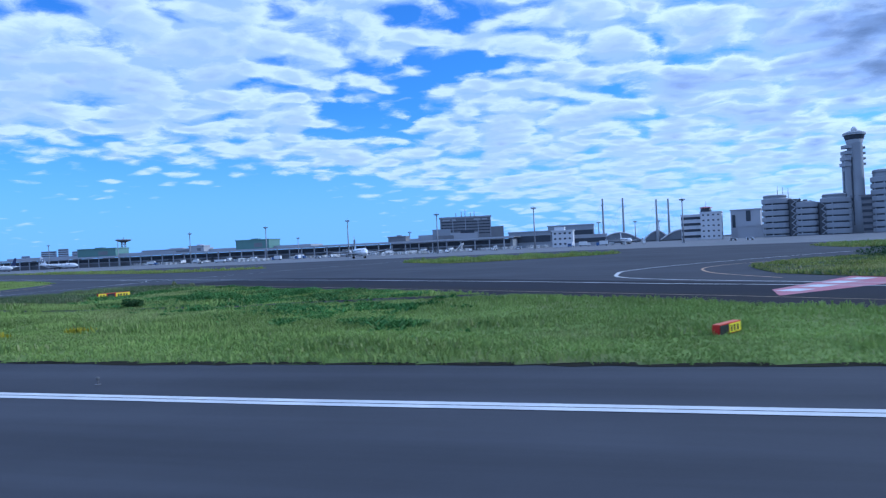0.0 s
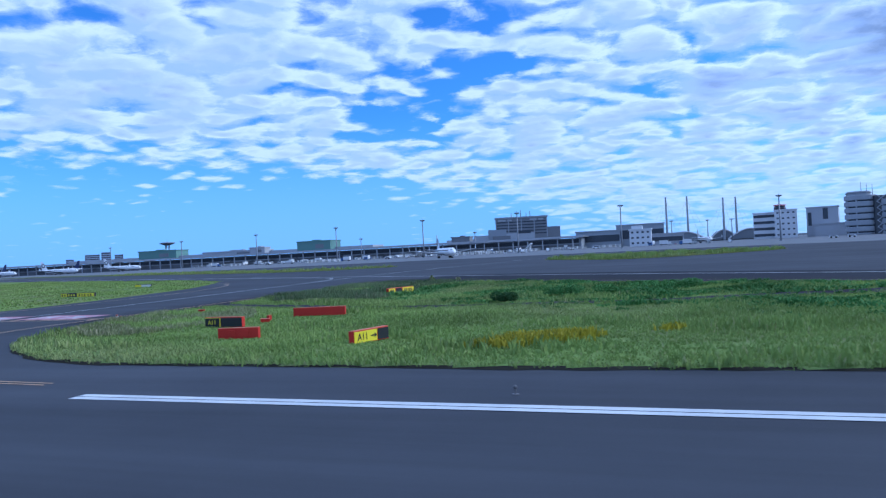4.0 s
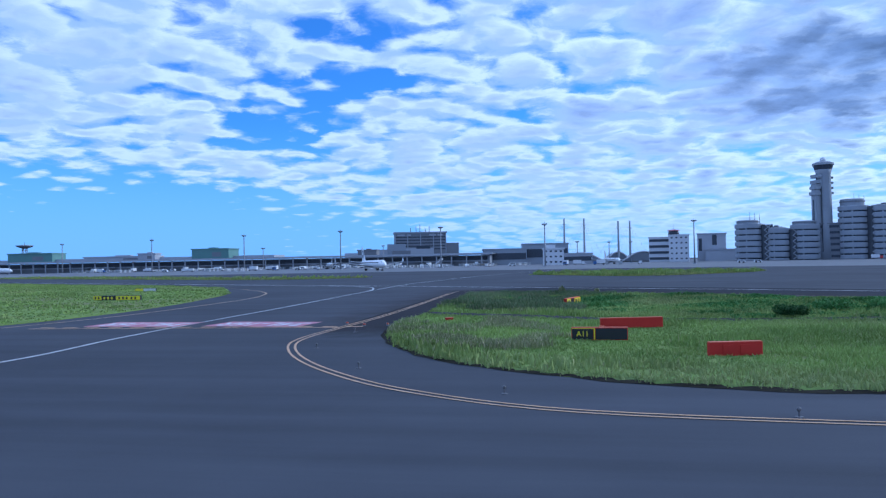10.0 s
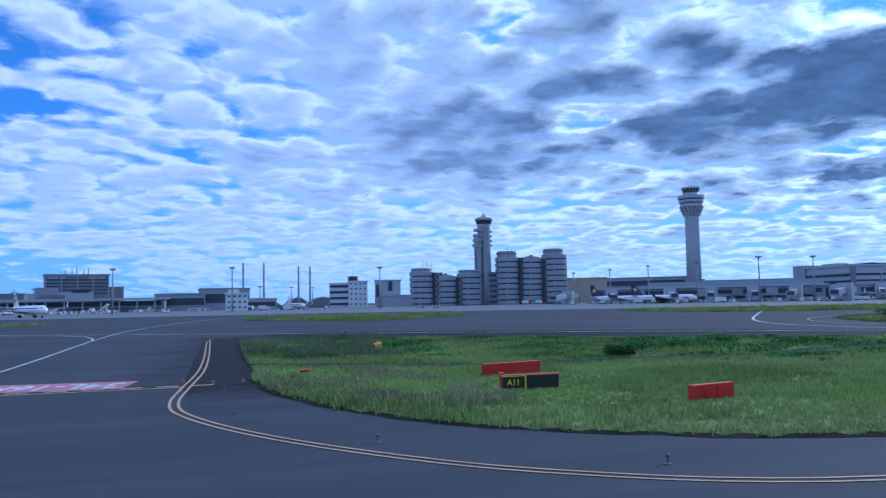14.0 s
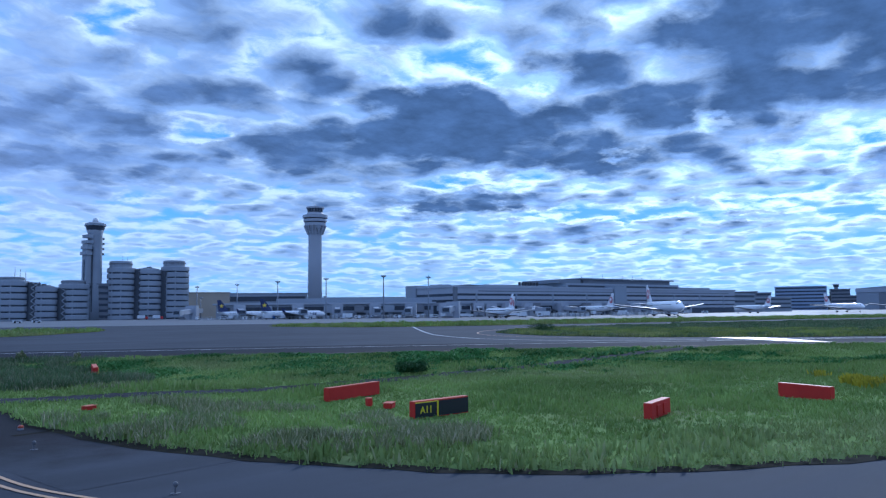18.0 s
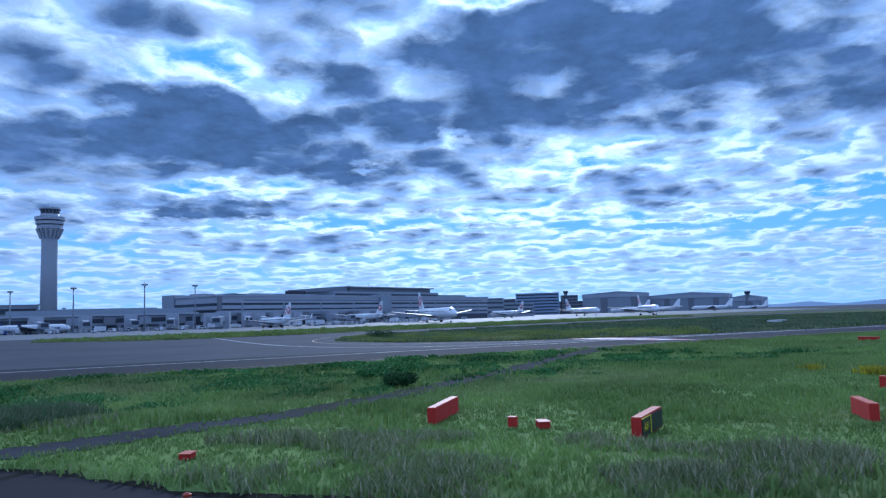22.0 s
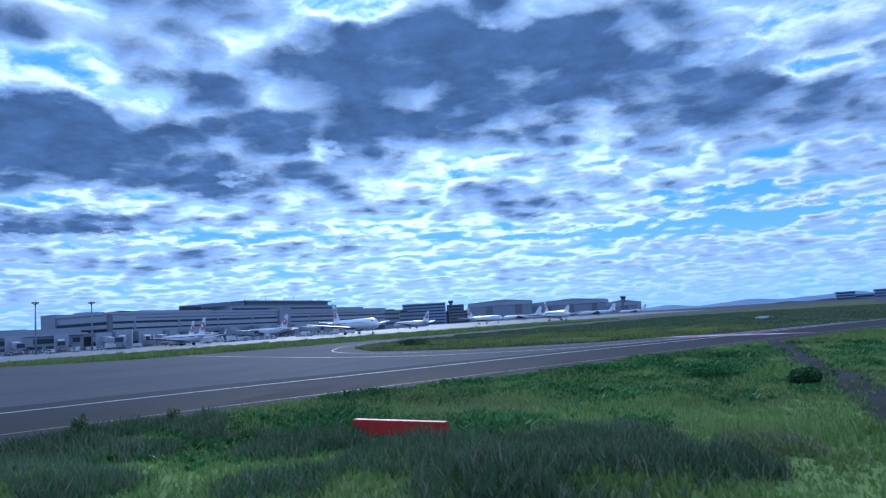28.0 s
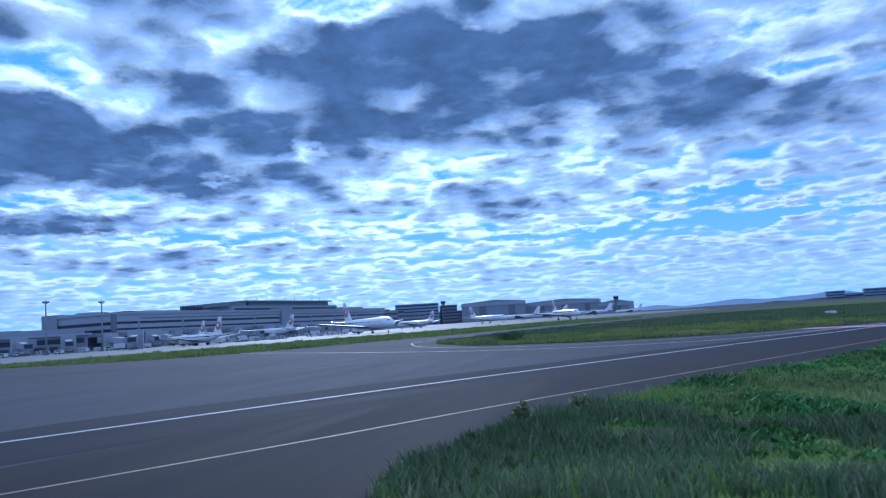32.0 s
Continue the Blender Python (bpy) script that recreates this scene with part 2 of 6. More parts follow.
def material(name, base, rough=0.6, metal=0.0, vary=0.15, scale=1.0, bump=0.0, fine=12.0, tint=None, spec=0.5, per="object", coat=0.0):
    """A painted, cast or mineral surface: base colour varied at two sizes, with relief."""
    if name in MATS:
        return MATS[name]
    m = bpy.data.materials.new(name)
    m.use_nodes = True
    k = Nodes(m.node_tree)
    bsdf = m.node_tree.nodes["Principled BSDF"]
    where = m.node_tree.nodes.new("ShaderNodeNewGeometry").outputs["Position"]
    wide = k.noise(where, scale * 0.23, 4.0, 0.6)
    small = k.noise(where, scale * fine, 5.0, 0.65)
    tone = k.math("ADD", k.math("MULTIPLY", wide, 0.6), k.math("MULTIPLY", small, 0.4))
    tone = k.ramp(tone, 0.3, 0.7, 1.0 - vary, 1.0 + vary, False)
    colour = k.mix(1.0, base, k.join(tone, tone, tone), "MULTIPLY")
    if tint:
        colour = k.mix(k.ramp(k.noise(where, scale * 0.08, 5.0, 0.6), 0.45, 0.65), colour, tint)
    k.put(bsdf, "Base Color", colour)
    k.put(bsdf, "Roughness", k.ramp(small, 0.2, 0.8, max(rough - 0.08, 0.02), min(rough + 0.08, 1), False))
    k.put(bsdf, "Metallic", metal)
    k.put(bsdf, "Specular IOR Level", spec)
    if coat:
        k.put(bsdf, "Coat Weight", coat)
    if bump:
        b = m.node_tree.nodes.new("ShaderNodeBump")
        b.inputs["Strength"].default_value = 0.5
        b.inputs["Distance"].default_value = bump
        m.node_tree.links.new(small, b.inputs["Height"])
        m.node_tree.links.new(b.outputs[0], bsdf.inputs["Normal"])
    MATS[name] = m
    return m


def leaf_material(name, dark, light, dry, dry_share=0.25):
    """Grass and leaves: each blade its own shade, some dry."""
    m = bpy.data.materials.new(name)
    m.use_nodes = True
    k = Nodes(m.node_tree)
    bsdf = m.node_tree.nodes["Principled BSDF"]
    geo = m.node_tree.nodes.new("ShaderNodeNewGeometry")
    own = geo.outputs["Random Per Island"]
    patch = k.noise(geo.outputs["Position"], 0.16, 4.0, 0.6)
    patch = k.ramp(patch, 0.35, 0.65)
    colour = k.mix(k.math("MULTIPLY", k.math("ADD", own, patch), 0.5), dark, light)
    # wide pale and pinkish stretches where the growth goes to seed
    stretch = k.ramp(k.noise(geo.outputs["Position"], 0.045, 4.0, 0.6), 0.52, 0.68, 0.0, 0.5)
    colour = k.mix(stretch, colour, dry)
    broad = k.ramp(k.noise(geo.outputs["Position"], 0.11, 6.0, 0.65), 0.32, 0.68, 0.70, 1.32, False)
    colour = k.mix(1.0, colour, k.join(broad, broad, broad), "MULTIPLY")
    colour = k.mix(k.ramp(own, 1.0 - dry_share, 1.0, 0.0, 0.85), colour, dry)
    k.put(bsdf, "Base Color", colour)
    k.put(bsdf, "Roughness", 0.62)
    k.put(bsdf, "Specular IOR Level", 0.08)
    thin = m.node_tree.nodes.new("ShaderNodeBsdfTranslucent")
    k.put(thin, "Color", colour)
    both = m.node_tree.nodes.new("ShaderNodeMixShader")
    both.inputs[0].default_value = 0.10
    m.node_tree.links.new(bsdf.outputs[0], both.inputs[1])
    m.node_tree.links.new(thin.outputs[0], both.inputs[2])
    m.node_tree.links.new(both.outputs[0], m.node_tree.nodes["Material Output"].inputs[0])
    MATS[name] = m
    return m


def asphalt_material(name, base, streak, into=None, borders=(), gloss=0.0):
    """Rolled asphalt: grain, old lane joints and stains along the direction of rolling. into: the older paving that it
    meets; borders: places and ways (x, y, to x, to y, width) across which the newer surface takes over unevenly."""
    m = bpy.data.materials.new(name)
    m.use_nodes = True
    k = Nodes(m.node_tree)
    bsdf = m.node_tree.nodes["Principled BSDF"]
    where = m.node_tree.nodes.new("ShaderNodeNewGeometry").outputs["Position"]
    c, s = math.cos(radians(streak)), math.sin(radians(streak))
    along = k.join(k.math("MULTIPLY", k.vec("DOT_PRODUCT", where, (c, s, 0)), 0.03),
                   k.math("MULTIPLY", k.vec("DOT_PRODUCT", where, (-s, c, 0)), 0.45), 0.0)
    lanes = k.noise(along, 1.0, 5.0, 0.6)
    blots = k.noise(where, 0.05, 6.0, 0.62)
    grain = k.noise(where, 22.0, 4.0, 0.7)
    tone = k.math("ADD", k.math("ADD", k.math("MULTIPLY", lanes, 0.45), k.math("MULTIPLY", blots, 0.4)), k.math("MULTIPLY", grain, 0.15))
    tone = k.ramp(tone, 0.34, 0.66, 0.60, 1.42, False)
    for px, py, nx, ny, width in borders:
        across = k.vec("DOT_PRODUCT", k.vec("SUBTRACT", where, (px, py, 0)), (nx, ny, 0))
        ragged = k.math("ADD", across, k.ramp(k.noise(where, 0.35, 6.0, 0.65), 0.3, 0.7, -0.35 * width, 0.35 * width, False))
        base = k.mix(k.ramp(ragged, 0.0, width), into, base)
    k.put(bsdf, "Base Color", k.mix(1.0, base, k.join(tone, tone, tone), "MULTIPLY"))
    k.put(bsdf, "Roughness", k.ramp(lanes, 0.3, 0.7, 0.82 - gloss, 0.95 - gloss, False))
    k.put(bsdf, "Specular IOR Level", 0.12 + gloss)
    b = m.node_tree.nodes.new("ShaderNodeBump")
    b.inputs["Strength"].default_value = 0.35
    b.inputs["Distance"].default_value = 0.01
    m.node_tree.links.new(grain, b.inputs["Height"])
    m.node_tree.links.new(b.outputs[0], bsdf.inputs["Normal"])
    MATS[name] = m
    return m


ASPHALT = asphalt_material("asphalt", (0.060, 0.065, 0.079), -14)
# Edge soil darkened by a painted grass overhang shadow; joints use it too.
SOIL_SHADE_JOINT = material("edge_soil_shade_joint", (0.030, 0.028, 0.022), 0.95, vary=0.4, scale=2.0, bump=0.02, spec=0.03)
ASPHALT_DARK = asphalt_material("new_asphalt", (0.022, 0.021, 0.025), -14)
ASPHALT_JOIN = asphalt_material("new_asphalt_by_the_exit", (0.022, 0.021, 0.025), -14, (0.060, 0.065, 0.079), [(-59, 53.5, 0.1, 0.995, 6.5)])
ASPHALT_BROWN = asphalt_material("relaid_asphalt", (0.038, 0.035, 0.041), -14, (0.060, 0.065, 0.079), [(-65.8, 62, 0.978, -0.207, 7.0), (-60, 57, 0.15, 0.989, 9.0)])
ASPHALT_WORN = asphalt_material("shoulder_asphalt", (0.019, 0.021, 0.030), -48)
ASPHALT_FAR = asphalt_material("apron_concrete", (0.142, 0.148, 0.162), -48, gloss=0.22)
CONCRETE_PATH = material("weathered_paving", (0.052, 0.052, 0.056), 0.95, vary=0.5, bump=0.02, spec=0.03, tint=(0.045, 0.055, 0.025))
SOIL = material("turf", (0.185, 0.262, 0.076), 0.95, vary=0.35, scale=0.8, bump=0.06, fine=5.0, tint=(0.195, 0.210, 0.095), spec=0.03)
SOIL_DRY = material("rough_turf", (0.115, 0.145, 0.066), 0.95, vary=0.4, scale=0.8, bump=0.06, fine=5.0, tint=(0.12, 0.125, 0.06), spec=0.03)
GRASS = leaf_material("grass_blades", (0.175, 0.262, 0.070), (0.285, 0.385, 0.112), (0.34, 0.35, 0.17), 0.14)
MEADOW = leaf_material("pale_meadow_grass", (0.15, 0.21, 0.05), (0.33, 0.38, 0.09), (0.36, 0.33, 0.16), 0.35)
WEEDS = leaf_material("tall_weeds", (0.165, 0.215, 0.088), (0.30, 0.31, 0.155), (0.45, 0.41, 0.27), 0.45)
REEDS = leaf_material("dull_seeding_grass", (0.085, 0.145, 0.064), (0.150, 0.215, 0.098), (0.28, 0.26, 0.18), 0.35)
LEAVES = leaf_material("kudzu_leaves", (0.055, 0.150, 0.044), (0.115, 0.265, 0.074), (0.16, 0.25, 0.08), 0.12)
BUSH = leaf_material("bush_leaves", (0.022, 0.055, 0.020), (0.050, 0.115, 0.040), (0.09, 0.15, 0.05), 0.15)
FLOWERS = leaf_material("goldenrod", (0.28, 0.26, 0.03), (0.58, 0.50, 0.04), (0.14, 0.18, 0.04), 0.35)
PAINT_WHITE = material("road_paint_white", (0.62, 0.63, 0.64), 0.42, vary=0.25, scale=3)
PAINT_TAXI = material("worn_taxiway_paint", (0.52, 0.53, 0.54), 0.7, vary=0.35, scale=3)
PAINT_FADED = material("faded_road_paint", (0.26, 0.19, 0.12), 0.7, vary=0.4, scale=3)
PAINT_YELLOW = material("road_paint_yellow", (0.50, 0.31, 0.17), 0.6, vary=0.3, scale=3)
PAINT_RED = material("road_paint_red", (0.42, 0.07, 0.10), 0.40, vary=0.3, scale=3)
RED = material("red_panel", (0.50, 0.040, 0.03), 0.75, vary=0.16, scale=2, spec=0.15)
RED_TOP = material("orange_edge", (0.62, 0.14, 0.07), 0.6, vary=0.1)
SIGN_YELLOW = material("sign_yellow", (0.80, 0.68, 0.02), 0.4, vary=0.06)
SIGN_BLACK = material("sign_black", (0.012, 0.013, 0.018), 0.4, vary=0.1)
METAL = material("galvanised_steel", (0.40, 0.42, 0.44), 0.45, 0.6, vary=0.15)
LIGHT_BODY = material("dull_light_body", (0.13, 0.13, 0.14), 0.6, 0.2, vary=0.15)
LAMP_STEEL = material("painted_mast_steel", (0.22, 0.24, 0.27), 0.5, 0.2, vary=0.1)
CONCRETE = material("concrete", (0.30, 0.325, 0.36), 0.8, vary=0.12, scale=0.3, fine=6)
CONCRETE_D = material("dark_concrete", (0.19, 0.20, 0.22), 0.8, vary=0.12, scale=0.3, fine=6)
TERMINAL_WALL = material("terminal_cladding", (0.28, 0.31, 0.35), 0.55, vary=0.08, scale=0.2)
TERMINAL_LIGHT = material("pale_cladding", (0.37, 0.39, 0.43), 0.55, vary=0.08, scale=0.2)
ROOF = material("grey_roof_sheet", (0.18, 0.20, 0.23), 0.5, vary=0.12, scale=0.2)
GREEN_WALL = material("green_cladding", (0.12, 0.24, 0.22), 0.6, vary=0.1, scale=0.2)
TAN_WALL = material("tan_cladding", (0.40, 0.34, 0.26), 0.7, vary=0.1, scale=0.2)
WHITE_WALL = material("white_stucco", (0.62, 0.64, 0.67), 0.6, vary=0.08, scale=0.3)
GLASS = material("dark_glazing", (0.050, 0.060, 0.078), 0.30, vary=0.2, scale=0.3, spec=0.3)
DARK_STEEL = material("dark_stair_steel", (0.07, 0.08, 0.095), 0.7, vary=0.15, scale=0.3)
PLANE_WHITE = material("aircraft_white", (0.86, 0.87, 0.88), 0.25, vary=0.04, scale=0.3, coat=0.4)
PLANE_GREY = material("aircraft_grey", (0.20, 0.215, 0.24), 0.5, vary=0.06, scale=0.3)
PLANE_RED = material("tail_red", (0.46, 0.17, 0.19), 0.3, vary=0.05)
PLANE_NAVY = material("tail_navy", (0.02, 0.03, 0.10), 0.3, vary=0.05)
PLANE_STAR = material("tail_yellow", (0.75, 0.55, 0.05), 0.3, vary=0.05)
RUBBER = material("rubber", (0.02, 0.02, 0.022), 0.8, vary=0.2)
TRUCK_WHITE = material("truck_white", (0.68, 0.70, 0.72), 0.4, vary=0.06)
TRUCK_BLUE = material("truck_blue", (0.06, 0.14, 0.34), 0.4, vary=0.06)
TRUCK_RED = material("truck_red", (0.50, 0.04, 0.04), 0.4, vary=0.06)
# Distance haze is painted into the hills' base colour as blue.
HAZE_HILL = material("haze_blue_hill", (0.16, 0.26, 0.40), 0.95, vary=0.08, scale=0.01, fine=8)
# Pale blue of distance haze, put into the far walls' base colour.
HAZE_CITY = material("haze_pale_buildings", (0.30, 0.37, 0.48), 0.8, vary=0.08, scale=0.05)
TREES_FAR = material("distant_trees", (0.035, 0.055, 0.05), 0.95, vary=0.3, scale=0.05)
LIGHT_LENS = material("taxi_light_lens", (0.40, 0.07, 0.03), 0.3, vary=0.05)

# ---------------------------------------------------------------- mesh helpers
def box(bm, x0, x1, y0, y1, z0, z1):
    v = [bm.verts.new(p) for p in ((x0, y0, z0), (x1, y0, z0), (x1, y1, z0), (x0, y1, z0), (x0, y0, z1), (x1, y0, z1), (x1, y1, z1), (x0, y1, z1))]
    for f in ((0, 3, 2, 1), (4, 5, 6, 7), (0, 1, 5, 4), (1, 2, 6, 5), (2, 3, 7, 6), (3, 0, 4, 7)):
        bm.faces.new([v[i] for i in f])
    return bm


def boxed(*sizes):
    bm = bmesh.new()
    for s in sizes:
        box(bm, *s)
    return bm


def prism(bm, points, z0, z1):
    low = [bm.verts.new((x, y, z0)) for x, y in points]
    top = [bm.verts.new((x, y, z1)) for x, y in points]
    n = len(points)
    bm.faces.new(list(reversed(low)))
    bm.faces.new(top)
    for i in range(n):
        bm.faces.new((low[i], low[(i + 1) % n], top[(i + 1) % n], top[i]))
    return bm


def turned(bm, profile, n=20, x=0.0, y=0.0, arc=(0.0, 360.0)):
    """A body turned about the vertical line at x, y; profile: radius, height."""
    whole = arc[1] - arc[0] >= 360
    rings = []
    for r, z in profile:
        angles = [radians(arc[0] + (arc[1] - arc[0]) * i / (n if whole else n - 1)) for i in range(n)]
        rings.append([bm.verts.new((x + r * math.cos(a), y + r * math.sin(a), z)) for a in angles])
    for a, b in zip(rings, rings[1:]):
        for i in range(n if whole else n - 1):
            j = (i + 1) % n
            bm.faces.new((a[i], a[j], b[j], b[i]))
    if whole:
        bm.faces.new(list(reversed(rings[0])))
        bm.faces.new(rings[-1])
    return bm


def tube(bm, a, b, r0, r1=None, n=8):
    """A round bar from a to b."""
    a, b = Vector(a), Vector(b)
    r1 = r0 if r1 is None else r1
    q = (b - a).to_track_quat("Z", "Y")
    ra = [bm.verts.new(a + q @ Vector((r0 * math.cos(6.2832 * i / n), r0 * math.sin(6.2832 * i / n), 0))) for i in range(n)]
    rb = [bm.verts.new(b + q @ Vector((r1 * math.cos(6.2832 * i / n), r1 * math.sin(6.2832 * i / n), 0))) for i in range(n)]
    for i in range(n):
        bm.faces.new((ra[i], ra[(i + 1) % n], rb[(i + 1) % n], rb[i]))
    bm.faces.new(list(reversed(ra)))
    bm.faces.new(rb)
    return bm


def part(name, bm, mat, parent=None, label="", smooth=False):
    mesh = bpy.data.meshes.new(name)
    bmesh.ops.recalc_face_normals(bm, faces=bm.faces)
    bm.to_mesh(mesh)
    bm.free()
    mesh.materials.append(mat)
    if smooth:
        for p in mesh.polygons:
            p.use_smooth = True
    ob = new(name, mesh)
    if parent is not None:
        ob.parent = parent
    if label:
        ob["label"] = label
    return ob


def again(ob, parent, m):
    """The same part once more, on the same mesh, at the pose m."""
    o = new(ob.name.split(".")[0], ob.data)
    o.parent = parent
    o.matrix_basis = m
    return o


def stand(name, x, y, turn=0.0, label="", category="", group="", kind="", z=0.0):
    """The base of a thing: an Empty that its parts hang on."""
    e = new(name)
    e.matrix_basis = pose(x, y, z, 0, 0, turn)
    return tagged(e, label, category, group, kind)


def facing(a, b):
    """Turn and length of a front that runs from a to b, seen with a to the left."""
    d = Vector(b) - Vector(a)
    return math.degrees(math.atan2(d.y, d.x)), d.length

# ---------------------------------------------------------------- ground, turf, paving
def sheet(name, points, z, mat, label, kind="structure", category="", thick=0.0):
    bm = bmesh.new()
    if thick:
        prism(bm, points, z - thick, z)
    else:
        bm.faces.new([bm.verts.new((x, y, z)) for x, y in points])
    bmesh.ops.triangulate(bm, faces=bm.faces)
    ob = part(name, bm, mat)
    return tagged(ob, label, category or name, "", kind)


def rounded(points, steps=5, pull=0.35):
    """A closed outline with its corners rounded."""
    out = []
    n = len(points)
    for i in range(n):
        a, b, c = Vector(points[i - 1]), Vector(points[i]), Vector(points[(i + 1) % n])
        p, q = b.lerp(a, pull), b.lerp(c, pull)
        for s in range(steps):
            t = s / (steps - 1)
            out.append(tuple((p.lerp(b, t)).lerp(b.lerp(q, t), t)))
    return out


FIELD = [(42, 12.5), (-5, 24.6), (-36, 33.0), (-46.6, 36.2), (-50.7, 38.4), (-53.7, 41.2), (-55.9, 44), (-57.3, 47), (-58.1, 50.5), (-58.5, 54.5), (-58.3, 58.5),
         (-57.9, 62.3), (-56.6, 66), (-55.8, 70), (-54.6, 76), (-52.7, 84), (-50.9, 92), (-49.6, 97), (-47.8, 99.0), (-45, 98.7), (-40.3, 96.6), (-35.5, 93.4), (-30.5, 88.8),
         (-26.2, 84.2), (-15.8, 73.6), (-6.3, 64), (4, 52), (13, 40.5), (24, 27.5)]
WEST = [(-79, 119), (-79, 98), (-80, 84), (-83, 72), (-88, 64), (-96, 58), (-130, 62), (-420, 130), (-420, 470), (-200, 266), (-130, 196), (-100, 167), (-86, 148)]
STRIP_WEST = [(-62, 213), (-80, 206), (-98, 215), (-190, 316), (-420, 530), (-410, 552), (-190, 348), (-95, 240), (-68, 228)]
ISLE_MID = [(-22, 207), (-9, 172), (1, 170), (27, 187), (36, 197), (34, 214), (8, 232), (-14, 226)]
ISLE_EAST = [(72, 150), (80, 190), (96, 200), (150, 172), (260, 100), (420, 0), (600, -120), (580, -150), (380, -40), (219, 62), (150, 96), (101, 126)]
ISLE_SOUTH = [(29, 84), (40, 97), (60, 103), (80, 104), (130, 84), (220, 26), (420, -90), (700, -260), (680, -290), (400, -150), (150, -42), (90, -12), (52, 22), (33, 48), (26, 68)]
LAWNS = [("grass_field", FIELD, "rough green grass field between runway and taxiway"), ("grass_verge", WEST, "green grass verge beside the exit taxiway"),
         ("grass_strip", STRIP_WEST, "thin strip of rough grass along the apron"), ("grass_island", ISLE_MID, "low grass island between taxiways"),
         ("grass_strip", ISLE_EAST, "bright rough grass strip along the apron edge"), ("grass_island", ISLE_SOUTH, "dry rough grass island between two taxiways")]


def ground_sheet():
    """One paved plain to the horizon, open where the sunken field lies."""
    bm = bmesh.new()
    edges = []
    for ring in ([(-4500, -4500), (4500, -4500), (4500, 4500), (-4500, 4500)], FIELD):
        v = [bm.verts.new((x, y, 0)) for x, y in ring]
        edges += [bm.edges.new((v[i - 1], v[i])) for i in range(len(v))]
    bmesh.ops.triangle_fill(bm, use_beauty=True, edges=edges)
    return tagged(part("ground", bm, ASPHALT), "grey weathered asphalt of runway and taxiways", "ground", "", "structure")


ground_sheet()


def inside(points, x, y):
    hit = np.zeros(len(x), bool)
    n = len(points)
    for i in range(n):
        (x0, y0), (x1, y1) = points[i - 1], points[i]
        cross = ((y0 > y) != (y1 > y)) & (x < (x1 - x0) * (y - y0) / (y1 - y0 + 1e-9) + x0)
        hit ^= cross
    return hit


def rim_distance(x, y):
    """How far inside the edge of the field a place lies (negative outside)."""
    x, y = np.asarray(x, float), np.asarray(y, float)
    best = np.full(x.shape, 1e9)
    for i in range(len(FIELD)):
        (x0, y0), (x1, y1) = FIELD[i - 1], FIELD[i]
        dx, dy = x1 - x0, y1 - y0
        f = np.clip(((x - x0) * dx + (y - y0) * dy) / (dx * dx + dy * dy), 0, 1)
        best = np.minimum(best, np.hypot(x - x0 - f * dx, y - y0 - f * dy))
    return np.where(inside(FIELD, x, y), best, -best)


def field_height(x, y):
    """The field sinks to a shallow basin away from the paving, with low swells."""
    x, y = np.atleast_1d(np.asarray(x, float)), np.atleast_1d(np.asarray(y, float))
    d = rim_distance(x, y)
    f = np.clip(d / 16.0, 0, 1)
    f = f * f * (3 - 2 * f)
    swell = 0.05 * np.sin(x * 0.42 + 0.6 * np.sin(y * 0.23)) * np.sin(y * 0.31 + 1.3) * f
    return np.where(d >= 0, 0.05 - 0.46 * f + swell, 0.05 + 2.0 * d)


def field_sheet():
    xs, ys = np.arange(-59.5, 44, 0.9), np.arange(10.5, 111, 0.9)
    gx, gy = np.meshgrid(xs, ys)
    z = field_height(gx.ravel(), gy.ravel())
    near = rim_distance(gx.ravel(), gy.ravel()) > -2.2
    verts = np.c_[gx.ravel(), gy.ravel(), z]
    n = len(xs)
    faces = []
    for j in range(len(ys) - 1):
        for i in range(n - 1):
            q = (j * n + i, j * n + i + 1, (j + 1) * n + i + 1, (j + 1) * n + i)
            if near[list(q)].all():
                faces.append(q)
    mesh = bpy.data.meshes.new("grass_field")
    mesh.from_pydata(verts.tolist(), [], faces)
    mesh.materials.append(SOIL)
    mesh.shade_smooth()
    return tagged(new("grass_field", mesh), LAWNS[0][2], "grass", "", "structure")


field_sheet()
for name, outline, label in LAWNS[1:]:
    tagged(sheet(name, rounded(outline), 0.06, SOIL if outline is WEST else SOIL_DRY, label, thick=0.10), category="grass")

# darker relaid paving on the exit, old paved track across the field
sheet("relaid_exit", [(-68.7, 56.5), (-58.5, 54.0), (-57.9, 62.3), (-55.9, 70), (-52.8, 84), (-49.8, 97), (-46, 108), (-44.0, 114.5), (-55.5, 118.5), (-60, 108), (-65.2, 88)], 0.003, ASPHALT_BROWN, "brownish relaid asphalt of the runway exit", category="pavement")
sheet("taxiway_near_lane", [(-44, 114), (-36, 107.5), (-23, 94), (-3, 70), (16, 46), (26, 32), (48, 13), (54, 19), (34, 40), (24, 53), (6, 76), (-14, 101), (-29, 116), (-38, 121)], 0.0045, ASPHALT_WORN, "darker worn asphalt along the taxiway edge", category="pavement")
sheet("relaid_asphalt", [(-62.6, 52.5), (-58.4, 52.0), (-58.3, 58.5), (-57.9, 62.3), (-56.6, 66), (-55.8, 70), (-54.6, 76), (-52.7, 84), (-50.9, 92), (-49.6, 97), (-45.4, 108), (-44.5, 113), (-49.6, 112), (-54, 94), (-61.2, 62)], 0.006, ASPHALT_JOIN, "dark newly relaid asphalt shoulder", category="pavement")
